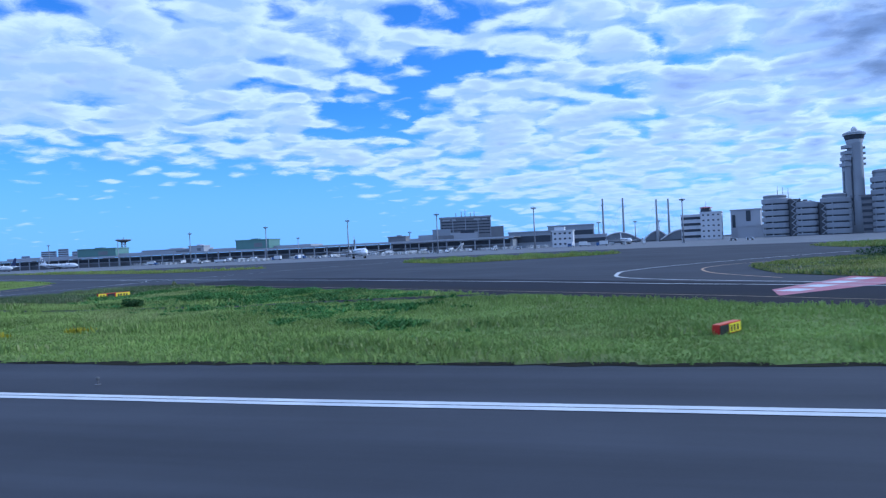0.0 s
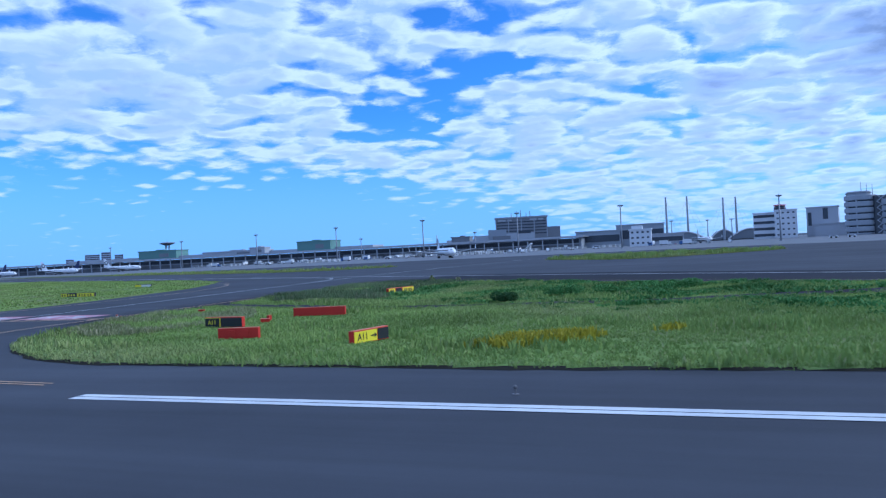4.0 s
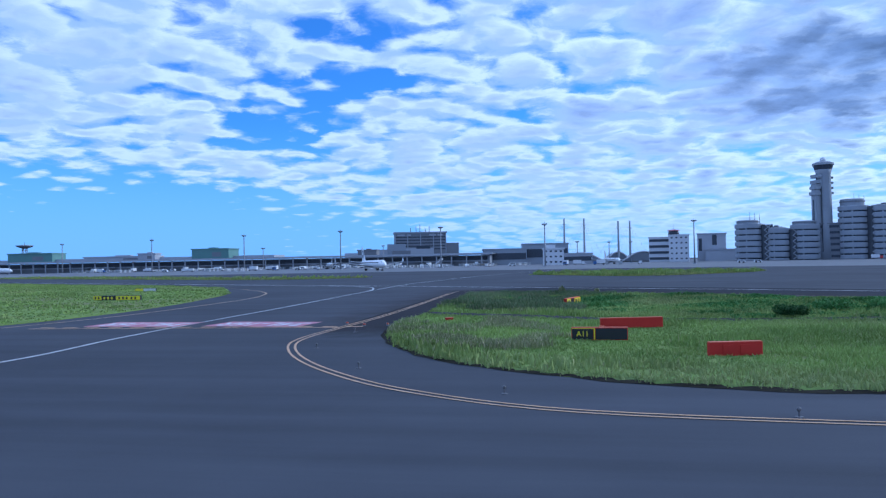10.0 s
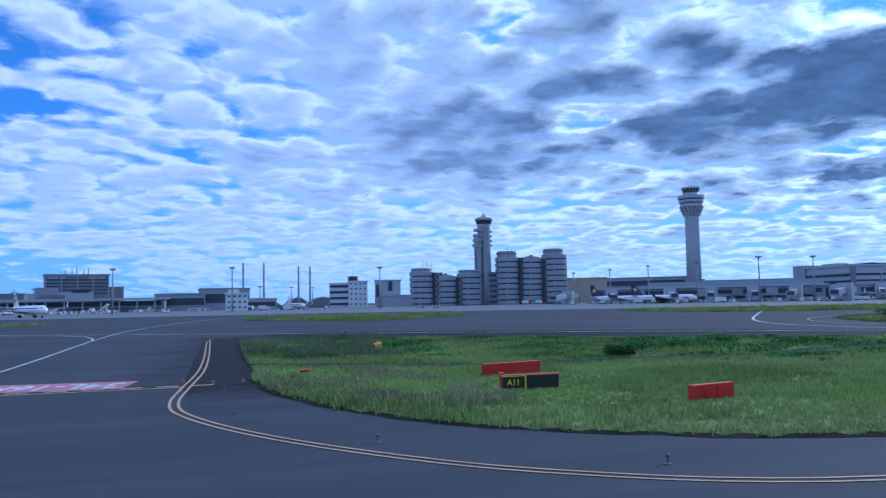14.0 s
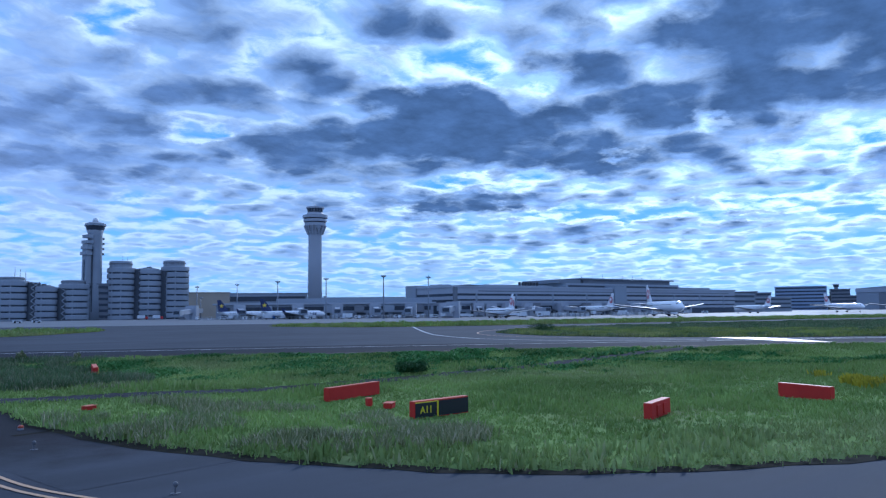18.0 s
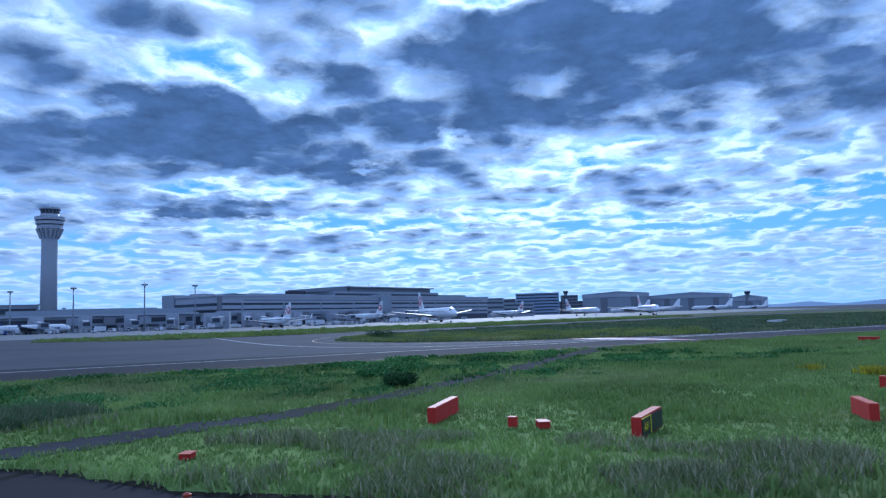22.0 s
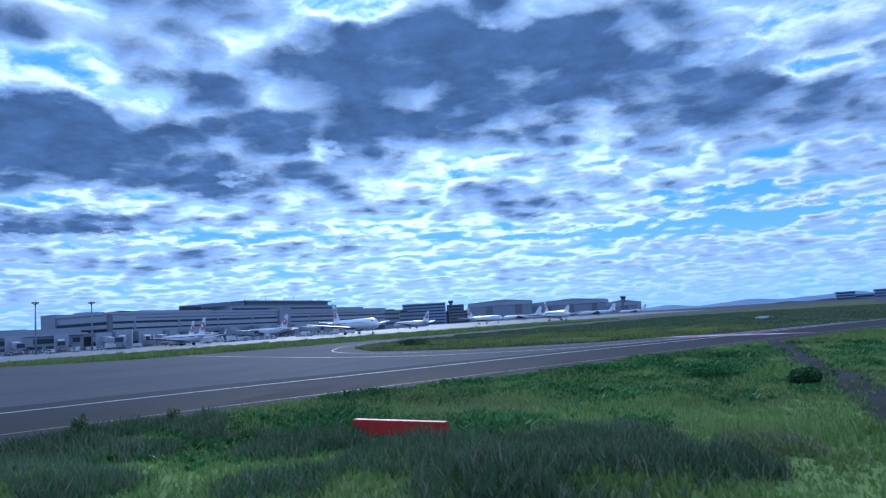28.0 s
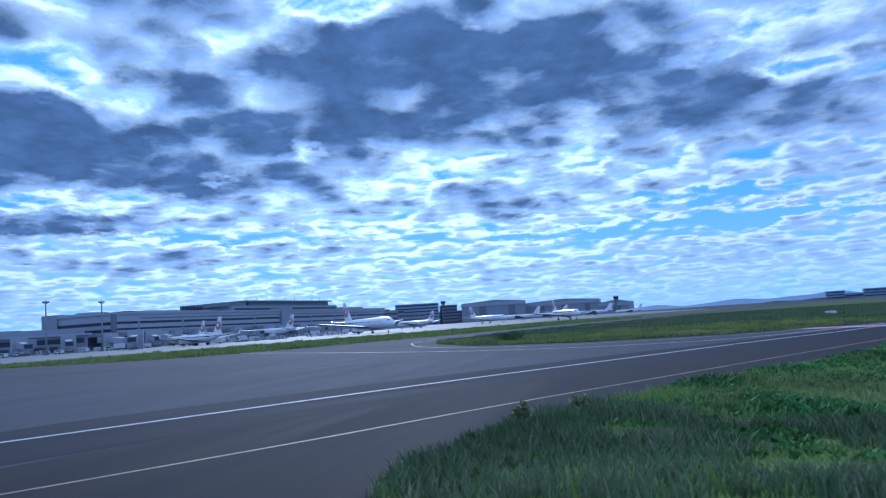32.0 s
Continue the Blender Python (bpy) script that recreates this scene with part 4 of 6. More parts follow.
def lobed_offices(spots, r, high, roofs, label):
    """Round office drums with ribbon windows, joined by dark stair cores."""
    x0, y0 = spots[0]
    base = stand("round_office_block", x0, y0, 0, label, "office block", "round office blocks")
    for i, ((x, y), h, top) in enumerate(zip(spots, high, roofs)):
        px, py = x - x0, y - y0
        drum = part("drum", turned(bmesh.new(), [(r - 0.9, 0), (r - 0.9, h - 0.5)], 36, px, py), GLASS, base, "dark recessed ribbon glazing")
        n = int(h // 4.6)
        for s in range(n + 1):
            top_z, low_z = h - s * 4.6, max(h - s * 4.6 - 3.55, 0)
            if top_z - low_z > 0.4:
                part("spandrel", turned(bmesh.new(), [(r - 1.0, low_z), (r - 0.1, low_z), (r + 0.15, low_z + 0.5), (r + 0.15, top_z - 0.3), (r - 0.1, top_z), (r - 1.0, top_z)], 36, px, py), CONCRETE, drum)
        part("pier", boxed(*[(px + (r - 0.4) * math.cos(a) - 0.35, px + (r - 0.4) * math.cos(a) + 0.35, py + (r - 0.4) * math.sin(a) - 0.35, py + (r - 0.4) * math.sin(a) + 0.35, 0, h - 1) for a in (radians(192), radians(232), radians(308), radians(348))]), CONCRETE, drum)
        part("roof_drum", turned(bmesh.new(), [(r * 0.78, h), (r * 0.78, h + top), (r * 0.7, h + top + 0.4)], 28, px - 1, py), CONCRETE, base)
        part("roof_rim", turned(bmesh.new(), [(r * 0.82, h + top * 0.55), (r * 0.82, h + top * 0.75)], 28, px - 1, py), CONCRETE_D, base)
    for (xa, ya), (xb, yb), h in zip(spots, spots[1:], high):
        mx, my = (xa + xb) / 2 - x0, (ya + yb) / 2 - y0
        core = part("stair_core", boxed((mx - 4.0, mx + 4.0, my - 8.6, my + 5, 0, h - 1)), DARK_STEEL, base, "dark open stair core")
        bm = bmesh.new()
        for k in range(int(h // 4.6)):
            for s in (-1, 1):
                tube(bm, (mx - 3.2 * s, my - 8.9, 0.5 + 4.6 * k), (mx + 3.2 * s, my - 8.9, 5.1 + 4.6 * k), 0.34, n=5)
        part("brace", bm, CONCRETE, core)
    for k in range(3):
        part("aerial", tube(bmesh.new(), (2 + k * 4, 2, high[0]), (2 + k * 4, 2, high[0] + 10 - k), 0.3, 0.12, 6), LAMP_STEEL, base)
    bm = boxed(*[(x - x0 - 4 + 3.2 * i, x - x0 - 2.2 + 3.2 * i, y - y0 - 2, y - y0 + 2, h, h + 1.6 + (i % 2)) for (x, y), h in zip(spots, high) for i in range(3)])
    part("roof_plant", bm, CONCRETE_D, base, "dark plant boxes on the roofs")


lobed_offices([(227.5, 590), (246, 583), (265, 575)], 10.4, [28.8, 24.6, 27.0], [2.6, 0.5, 2.6], "grey concrete office block of three low round drums")
lobed_offices([(296, 562), (312.5, 551), (328.0, 539)], 10.6, [40.0, 39.0, 41.5], [5.0, 0.5, 4.6], "grey concrete office block of three tall round drums")
storey_block("link_building", (262, 575), (292, 560), 12, 27, 6, CONCRETE_D, "dark link block between the round offices")


def old_tower():
    base = stand("control_tower", 279, 572, 0, "slim grey concrete control tower with a dark glazed cab", "control tower")
    part("shaft", turned(bmesh.new(), [(6.4, 0), (5.6, 30), (5.2, 66), (6.2, 69)], 24), CONCRETE, base, smooth=True)
    part("lift_shaft", boxed((-8.4, -4.4, -3, 3, 0, 58)), CONCRETE, base)
    for k in range(4):
        part("balcony", boxed((-9.6 + 0.5 * k, -4, -4.0, 4.0, 49.5 + 4.4 * k, 52.0 + 4.4 * k)), CONCRETE, base)
        part("side_vent", boxed((4.6, 6.6, -2.2, 2.2, 50 + 4 * k, 51.6 + 4 * k)), CONCRETE_D, base)
    part("shaft_groove", boxed((-4.6, -4.2, -4.6, -3.0, 6, 56)), DARK_STEEL, base, "dark vertical groove")
    part("cab", turned(bmesh.new(), [(6.2, 69), (7.2, 72.4)], 20), GLASS, base, "dark sloping cab glazing")
    part("cab_roof", turned(bmesh.new(), [(7.8, 72.4), (7.6, 74.0), (4.6, 75.2), (2.2, 75.6)], 20), CONCRETE, base)
    part("radome", turned(bmesh.new(), [(2.0, 75.4), (2.2, 76.6), (1.7, 78.0), (0.6, 78.8)], 14), WHITE_WALL, base, smooth=True)
    part("slit_window", boxed((-8.6, -8.2, -0.8, 0.8, 10, 46)), GLASS, base)


old_tower()


def new_tower():
    base = stand("control_tower", 514, 556, 0, "tall pale concrete control tower with a ringed head", "control tower")
    part("shaft", turned(bmesh.new(), [(7.4, 0), (6.8, 60), (6.8, 86), (7.6, 89), (10.4, 92.8)], 28), TERMINAL_LIGHT, base, smooth=True)
    bm = bmesh.new()
    for k in range(16):
        a = 6.2832 * k / 16
        tube(bm, (7.3 * math.cos(a), 7.3 * math.sin(a), 84), (11.0 * math.cos(a), 11.0 * math.sin(a), 93), 0.9, n=5)
    part("bracket_ring", bm, TERMINAL_LIGHT, base)
    for r, z0, z1 in ((10.8, 92.5, 96.0), (11.9, 96.8, 99.6), (12.8, 100.6, 103.8)):
        part("ring_floor", turned(bmesh.new(), [(r - 0.4, z0), (r, z0 + 0.4), (r, z1)], 32), TERMINAL_LIGHT, base)
    part("window", turned(bmesh.new(), [(10.6, 96.0), (11.0, 96.8)], 32), GLASS, base)
    part("window", turned(bmesh.new(), [(11.4, 99.6), (11.8, 100.6)], 32), GLASS, base)
    part("upper_drum", turned(bmesh.new(), [(9.2, 103.8), (8.2, 105.6), (7.6, 106.6)], 28), TERMINAL_LIGHT, base)
    part("cab", turned(bmesh.new(), [(7.2, 106.6), (8.2, 110.8)], 16), GLASS, base, "dark outward sloping cab glazing")
    bm = bmesh.new()
    for k in range(16):
        a = 6.2832 * (k + 0.5) / 16
        tube(bm, (7.3 * math.cos(a), 7.3 * math.sin(a), 106.6), (8.3 * math.cos(a), 8.3 * math.sin(a), 110.8), 0.18, n=4)
    part("mullions", bm, TERMINAL_LIGHT, base)
    part("cab_roof", turned(bmesh.new(), [(9.2, 110.8), (9.0, 112.4), (3.0, 113.0)], 24), TERMINAL_LIGHT, base)
    part("aerial", tube(bmesh.new(), (0, 0, 113), (0, 0, 115.7), 0.9, 0.3, 8), WHITE_WALL, base)


new_tower()


# the newer terminal: concourse, main block, upper blocks
def main_terminal():
    a, b = (404, 323), (745, 193)
    turn, wide = facing(a, b)
    base = stand("main_terminal", a[0], a[1], turn, "long grey airport terminal with ribbon windows", "terminal")
    part("wall", boxed((0, wide, 0.6, 62, 0, 21.6)), GLASS, base, "dark recessed glazing behind the bands")
    for z0, z1 in ((5.2, 7.4), (8.8, 11.6), (12.8, 15.4), (17.0, 21.6)):
        part("facade_band", boxed((0, wide, -0.2, 0.8, z0, z1)), TERMINAL_LIGHT, base)
    part("facade_band", boxed((wide * 0.06, wide * 0.97, -0.45, -0.2, 18.6, 19.3)), CONCRETE_D, base, "thin dark strip below the parapet")
    for k in range(9):
        x = wide * (k + 0.5) / 9
        part("facade_rib", boxed((x - 0.7, x + 0.7, -0.35, 0.8, 4.4, 17.0)), TERMINAL_WALL, base)
    part("side_band", boxed((-0.5, 0.3, 2, 61, 12.5, 15.0), (-0.5, 0.3, 2, 61, 17.0, 21.6), (-0.5, 0.3, 2, 61, 8.2, 10.6)), TERMINAL_LIGHT, base)
    part("dark_joint", boxed((-1.2, 1.6, -0.9, 1.5, 6, 21.8)), CONCRETE_D, base)
    part("parapet", boxed((-1, wide + 1, -1, 63, 21.6, 22.9)), TERMINAL_LIGHT, base)
    bm = bmesh.new()
    for i in range(10):
        x0, x1 = 4 + 4.2 * i, 4 + 4.2 * (i + 1)
        z0, z1 = 22.0 + 2.4 * math.sin(math.pi * i / 10), 22.0 + 2.4 * math.sin(math.pi * (i + 1) / 10)
        bm.faces.new([bm.verts.new(p) for p in ((x0, 14, z0), (x1, 14, z1), (x1, 60, z1), (x0, 60, z0))])
    part("curved_roof", bm, TERMINAL_LIGHT, base)
    part("side_parapet", boxed((-1.4, -0.6, 4, 62, 21.6, 23.4)), TERMINAL_LIGHT, base)
    for z0 in (6.5, 10.8, 15.2):
        part("side_window", boxed((-0.75, -0.5, 4, 60, z0, z0 + 1.7)), GLASS, base)
    part("stair_tower", boxed((-1.6, 9, 48, 62, 0, 24.2)), TERMINAL_WALL, base)
    part("roof_plant", boxed((6, 16, 26, 40, 22.6, 24.6), (22, 60, 34, 56, 22.6, 24.2)), TERMINAL_LIGHT, base)
    part("upper_floor", boxed((52, 150, 26, 58, 22.6, 25.2)), TERMINAL_LIGHT, base)
    part("upper_floor", boxed((128, 285, 10, 62, 22.6, 27.0)), TERMINAL_WALL, base)
    part("window", boxed((130, 283, 9.7, 10.2, 23.6, 25.2)), GLASS, base)
    part("upper_block", boxed((158, 282, 18, 60, 27.0, 30.8)), CONCRETE_D, base, "dark glazed upper block")
    part("roof_slab", boxed((154, 286, 16, 62, 30.8, 31.9)), ROOF, base)
    part("step_roof", boxed((124, 150, 14, 60, 27, 30.0)), ROOF, base)
    for k in range(9):
        x = 158 + 14 * k
        part("aerial", tube(bmesh.new(), (x, 20, 31.9), (x, 20, 33.8 + (k % 3)), 0.2, 0.1, 5), LAMP_STEEL, base)
    part("upper_wing", boxed((286, 340, 12, 50, 22.6, 25.0)), TERMINAL_WALL, base)
    part("stair_tower", boxed((176, 192, -2, 14, 0, 24.5)), TERMINAL_WALL, base)
    for k in range(7):
        part("roof_sign", boxed((80 + 3.3 * k, 82.4 + 3.3 * k, 17.4, 18.0, 24.4, 27.2)), SIGN_BLACK, base, "dark roof sign, unreadable")
    for k in range(14):
        x = 30 + k * 19
        part("gate_fin", boxed((x, x + 5, -6, 0, 0, 9)), TERMINAL_LIGHT, base)


main_terminal()
storey_block("terminal_wing", (752, 215), (822, 186), 50, 19.5, 3, TERMINAL_WALL, "grey terminal wing with ribbon windows", first=3, category="terminal")
storey_block("terminal_wing", (822, 188), (890, 158), 40, 16.0, 3, TERMINAL_WALL, "lower grey terminal wing", first=2, category="terminal")


def concourse():
    a, b = (276, 462), (385, 330)
    turn, wide = facing(a, b)
    base = stand("concourse", a[0], a[1], turn, "low grey concourse with boarding gates", "terminal")
    part("wall", boxed((20, wide, 0, 30, 0, 9.6)), TERMINAL_WALL, base)
    part("window", boxed((24, wide - 2, -0.2, 0.3, 5.2, 8.0)), GLASS, base)
    part("roof", boxed((18, wide + 2, -2, 32, 9.6, 10.8)), TERMINAL_LIGHT, base)
    part("upper_hall", boxed((60, wide, 8, 30, 10.8, 14.0)), TERMINAL_WALL, base)
    for k in range(17):
        x = 24 + (wide - 28) * k / 17
        part("ground_opening", boxed((x, x + 4.4 + (k * 7 % 3), -0.15, 0.3, 0.2, 3.6)), DARK_STEEL, base)
    for k in range(7):
        x = 30 + (wide - 44) * k / 6
        part("gate_room", boxed((x, x + 7, -5, 0.2, 3.8, 9.0)), TERMINAL_WALL if k % 2 else CONCRETE_D, base)
    return base


concourse()
base, wide = storey_block("concourse", (388, 312), (575, 240), 12, 9.0, 1, TERMINAL_WALL, "low grey concourse along the main terminal", first=3.0, category="terminal")
for k in range(20):
    x = 3 + (wide - 8) * k / 20
    part("ground_opening", boxed((x, x + 5 + (k * 5 % 4), -0.15, 0.2, 0.2, 3.4)), DARK_STEEL, base)
    if k % 3 == 1:
        part("gate_room", boxed((x, x + 7, -5, 0.2, 3.8, 9.6)), CONCRETE_D if k % 2 else TERMINAL_LIGHT, base)


def jet_bridge(x, y, turn, long):
    base = stand("jet_bridge", x, y, turn, "grey boarding bridge on steel legs", "jet bridge", "boarding bridges")
    part("rotunda", turned(bmesh.new(), [(2.6, 0), (2.6, 7.6), (2.2, 8.0)], 14), TERMINAL_WALL, base)
    bm = bmesh.new()
    q = [(2, -1.6, 4.2), (2, 1.6, 4.2), (2, 1.6, 7.2), (2, -1.6, 7.2)]
    e = [(long, -1.5, 3.0), (long, 1.5, 3.0), (long, 1.5, 5.8), (long, -1.5, 5.8)]
    v, w = [bm.verts.new(p) for p in q], [bm.verts.new(p) for p in e]
    for i in range(4):
        bm.faces.new((v[i], v[(i + 1) % 4], w[(i + 1) % 4], w[i]))
    bm.faces.new(v), bm.faces.new(w)
    part("tunnel", bm, TERMINAL_LIGHT, base)
    part("cab", boxed((long - 0.5, long + 3.4, -2.3, 2.3, 2.7, 6.1)), TERMINAL_WALL, base)
    part("cab_window", boxed((long + 3.3, long + 3.5, -1.8, 1.8, 3.6, 5.6)), GLASS, base)
    for s in (-1.6, 1.6):
        part("leg", tube(bmesh.new(), (long * 0.72, s, 0), (long * 0.72, s, 4.2), 0.3, n=8), METAL, base)
    part("wheel_frame", boxed((long * 0.72 - 1, long * 0.72 + 1, -2.2, 2.2, 0.2, 1.2)), CONCRETE_D, base)
    part("fixed_link", boxed((-16, -1, -1.8, 1.8, 4.3, 7.6)), TERMINAL_WALL, base)
    part("end_wall", boxed((-2.4, 2.4, -3.6, 3.6, 0, 9.4)), TERMINAL_LIGHT, base)


for x, y, turn, long in ((268, 446, -150, 24), (276, 410, -128, 18), (290, 372, -130, 24), (305, 352, -140, 22), (316, 330, -140, 24), (330, 312, -150, 22), (352, 300, -135, 26), (366, 282, -150, 20), (300, 262, -160, 18),
                         (402, 292, -140, 26), (436, 280, -125, 26), (470, 266, -125, 24), (505, 252, -125, 24), (545, 236, -125, 24), (590, 220, -125, 24)):
    jet_bridge(x, y, turn, long)


def hangar(a, b, deep, high, doors, label):
    turn, wide = facing(a, b)
    base = stand("hangar", a[0], a[1], turn, label, "hangar", "maintenance hangars")
    bm = bmesh.new()
    v = [(0, 0, 0), (wide, 0, 0), (wide, 0, high), (wide * 0.55, 0, high + 4.5), (0, 0, high)]
    lo = [bm.verts.new(p) for p in v]
    hi = [bm.verts.new((p[0], deep, p[2])) for p in v]
    bm.faces.new(lo), bm.faces.new(list(reversed(hi)))
    for i in range(5):
        bm.faces.new((lo[i], lo[(i + 1) % 5], hi[(i + 1) % 5], hi[i]))
    part("shell", bm, TERMINAL_WALL, base)
    part("fascia", boxed((-1, wide + 1, -1.5, -0.1, high - 7, high - 1)), TERMINAL_LIGHT, base)
    n = doors
    for i in range(n):
        x0 = wide * 0.04 + wide * 0.92 * i / n
        dark = i % 4 == 2
        part("door_leaf", boxed((x0 + 0.4, x0 + wide * 0.92 / n - 0.4, -0.7 if not dark else -0.3, -0.1, 0, high - 8)), CONCRETE_D if dark else TERMINAL_WALL, base)


hangar((1426, 121), (1428, -4), 110, 37, 8, "large pale grey aircraft hangar with sliding doors")
hangar((1470, -6), (1440, -150), 100, 31, 12, "long pale grey aircraft hangar with sliding doors")
hangar((1440, -150), (1420, -205), 60, 22, 4, "smaller grey hangar with sliding doors")


def small_tower(x, y, h, label):
    base = stand("ramp_tower", x, y, 0, label, "control tower")
    part("shaft", boxed((-3.4, 3.4, -3.4, 3.4, 0, h - 6)), CONCRETE_D, base)
    part("cab", turned(bmesh.new(), [(4.6, h - 6), (5.4, h - 2)], 8), GLASS, base)
    part("cab_roof", turned(bmesh.new(), [(6.0, h - 2), (5.6, h - 0.6), (0.6, h)], 8), CONCRETE, base)


small_tower(1577, 163, 50, "slim dark ramp control tower")
small_tower(1430, -182, 34, "short ramp control tower beside the hangars")
storey_block("office_annexe", (1545, 205), (1560, 120), 30, 26, 4, CONCRETE_D, "dark grey office annexe by the hangars")

# ---------------------------------------------------------------- apron flood lights
def flood_light(h):
    base = stand("flood_light_mast", 0, 0, 0, "tall steel apron flood light mast", "lamp", "apron flood light masts")
    part("pole", turned(bmesh.new(), [(0.5, 0), (0.42, 8), (0.26, h - 0.6)], 10), LAMP_STEEL, base, smooth=True)
    part("footing", boxed((-0.9, 0.9, -0.9, 0.9, 0, 0.5)), CONCRETE, base)
    part("platform", turned(bmesh.new(), [(0.9, h - 0.9), (1.0, h - 0.7)], 10), LAMP_STEEL, base)
    for k in range(6):
        a = 6.2832 * k / 6
        arm = part("lamp_head", boxed((-0.45, 0.45, -0.28, 0.28, -0.25, 0.3)), LAMP_STEEL, base)
        arm.matrix_basis = pose(1.25 * math.cos(a), 1.25 * math.sin(a), h - 0.2, 25, 0, math.degrees(a) + 90)
    part("finial", tube(bmesh.new(), (0, 0, h - 1), (0, 0, h + 1.2), 0.1, 0.05, 6), LAMP_STEEL, base)
    return base


LAMP_SPOTS = [(-321, 653), (-230, 587), (-153, 532), (-86, 487), (-26, 456), (31, 434), (111, 419), (308, 489), (298, 436), (282, 382), (273, 334), (268, 288), (297, 277)]
first_lamp = flood_light(24.0)
first_lamp.matrix_basis = pose(-430, 731, 0)
for x, y in LAMP_SPOTS:
    copy_thing(first_lamp, pose(x, y, 0, 0, 0, (x * 7) % 60))
small_lamp = flood_light(18.0)
small_lamp.matrix_basis = pose(-60, 640, 0)
small_lamp["label"] = "shorter steel flood light mast behind the pier"
for x, y in ((-160, 655), (95, 610), (130, 640), (152, 650), (230, 690), (372, 560), (430, 470), (560, 330), (640, 300), (840, 250)):
    copy_thing(small_lamp, pose(x, y, 0))

# ---------------------------------------------------------------- distance
def skyline():
    for k, (x, y, w, h) in enumerate(((-1865, 2975, 26, 46), (-1835, 2990, 18, 34), (-1800, 3005, 50, 62), (-1745, 3035, 34, 70), (-1700, 3060, 30, 58), (-1660, 3085, 26, 40), (-1600, 3120, 40, 30), (-1480, 3180, 60, 24))):
        base, wide = storey_block("apartment_tower", (x, y), (x + w, y + w * 0.5), 24, h, 8, HAZE_CITY, "pale distant apartment tower in haze", "distant towers", category="building")


skyline()


def ridge(name, x0, y0, x1, y1, profile, mat, label, deep=500):
    """A far ridge line with an uneven crest."""
    bm = bmesh.new()
    n = len(profile)
    side = Vector((y1 - y0, x0 - x1, 0)).normalized() * -deep
    lo, hi, back = [], [], []
    for i, z in enumerate(profile):
        f = i / (n - 1)
        p = Vector((x0 + (x1 - x0) * f, y0 + (y1 - y0) * f, 0))
        lo.append(bm.verts.new(p - side * 0.5))
        hi.append(bm.verts.new(p + Vector((0, 0, z))))
        back.append(bm.verts.new(p + side))
    for i in range(n - 1):
        bm.faces.new((lo[i], lo[i + 1], hi[i + 1], hi[i]))
        bm.faces.new((hi[i], hi[i + 1], back[i + 1], back[i]))
    return tagged(part(name, bm, mat), label, "hill", "", "structure")


def crest(n, tall, seed, sharp=1.0):
    r = random.Random(seed)
    ph = [r.uniform(0, 6.28) for _ in range(5)]
    out = []
    for i in range(n):
        f = i / (n - 1)
        w = sum(math.sin(f * 6.28 * (k + 1) * 1.3 + ph[k]) / (k + 1.5) for k in range(5))
        out.append(max(1.0, tall * (0.55 + 0.3 * w) * math.sin(math.pi * f) ** 0.6))
    return out


ridge("hill_range", 3900, -560, 3450, -1900, crest(60, 46, 4), HAZE_HILL, "hazy blue wooded hills on the horizon")
ridge("hill_range", 3990, 300, 3850, -760, crest(40, 15, 9), HAZE_HILL, "low hazy blue hills on the horizon")
ridge("tree_belt", 1640, -480, 1500, -900, crest(80, 9, 12), TREES_FAR, "dark belt of far trees by the river", 30)
ridge("tree_belt", -900, 1500, 400, 1500, crest(90, 7, 15), TREES_FAR, "dark belt of far trees beyond the apron", 30)

# ---------------------------------------------------------------- parked and taxiing airliners
def loft(bm, sections, n=18):
    """A body along x through round sections: x, centre height, half width, half height."""
    rings = []
    for x, zc, ry, rz in sections:
        rings.append([bm.verts.new((x, ry * math.cos(6.2832 * i / n), zc + rz * math.sin(6.2832 * i / n))) for i in range(n)])
    for a, b in zip(rings, rings[1:]):
        for i in range(n):
            bm.faces.new((a[i], a[(i + 1) % n], b[(i + 1) % n], b[i]))
    bm.faces.new(rings[0])
    bm.faces.new(rings[-1])
    return bm


def blade(bm, root, tip, thick):
    """A wing or fin between a root and a tip chord, each ((x, y, z) front, (x, y, z) back)."""
    up = (Vector(root[1]) - Vector(root[0])).cross(Vector(tip[0]) - Vector(root[0])).normalized()
    rings = []
    for (f, b), t in ((root, thick), (tip, thick * 0.45)):
        f, b = Vector(f), Vector(b)
        rings.append([bm.verts.new(p) for p in (f, f.lerp(b, 0.3) + up * t / 2, b, f.lerp(b, 0.3) - up * t / 2)])
    for i in range(4):
        bm.faces.new((rings[0][i], rings[0][(i + 1) % 4], rings[1][(i + 1) % 4], rings[1][i]))
    bm.faces.new(rings[0]), bm.faces.new(rings[1])
    return bm


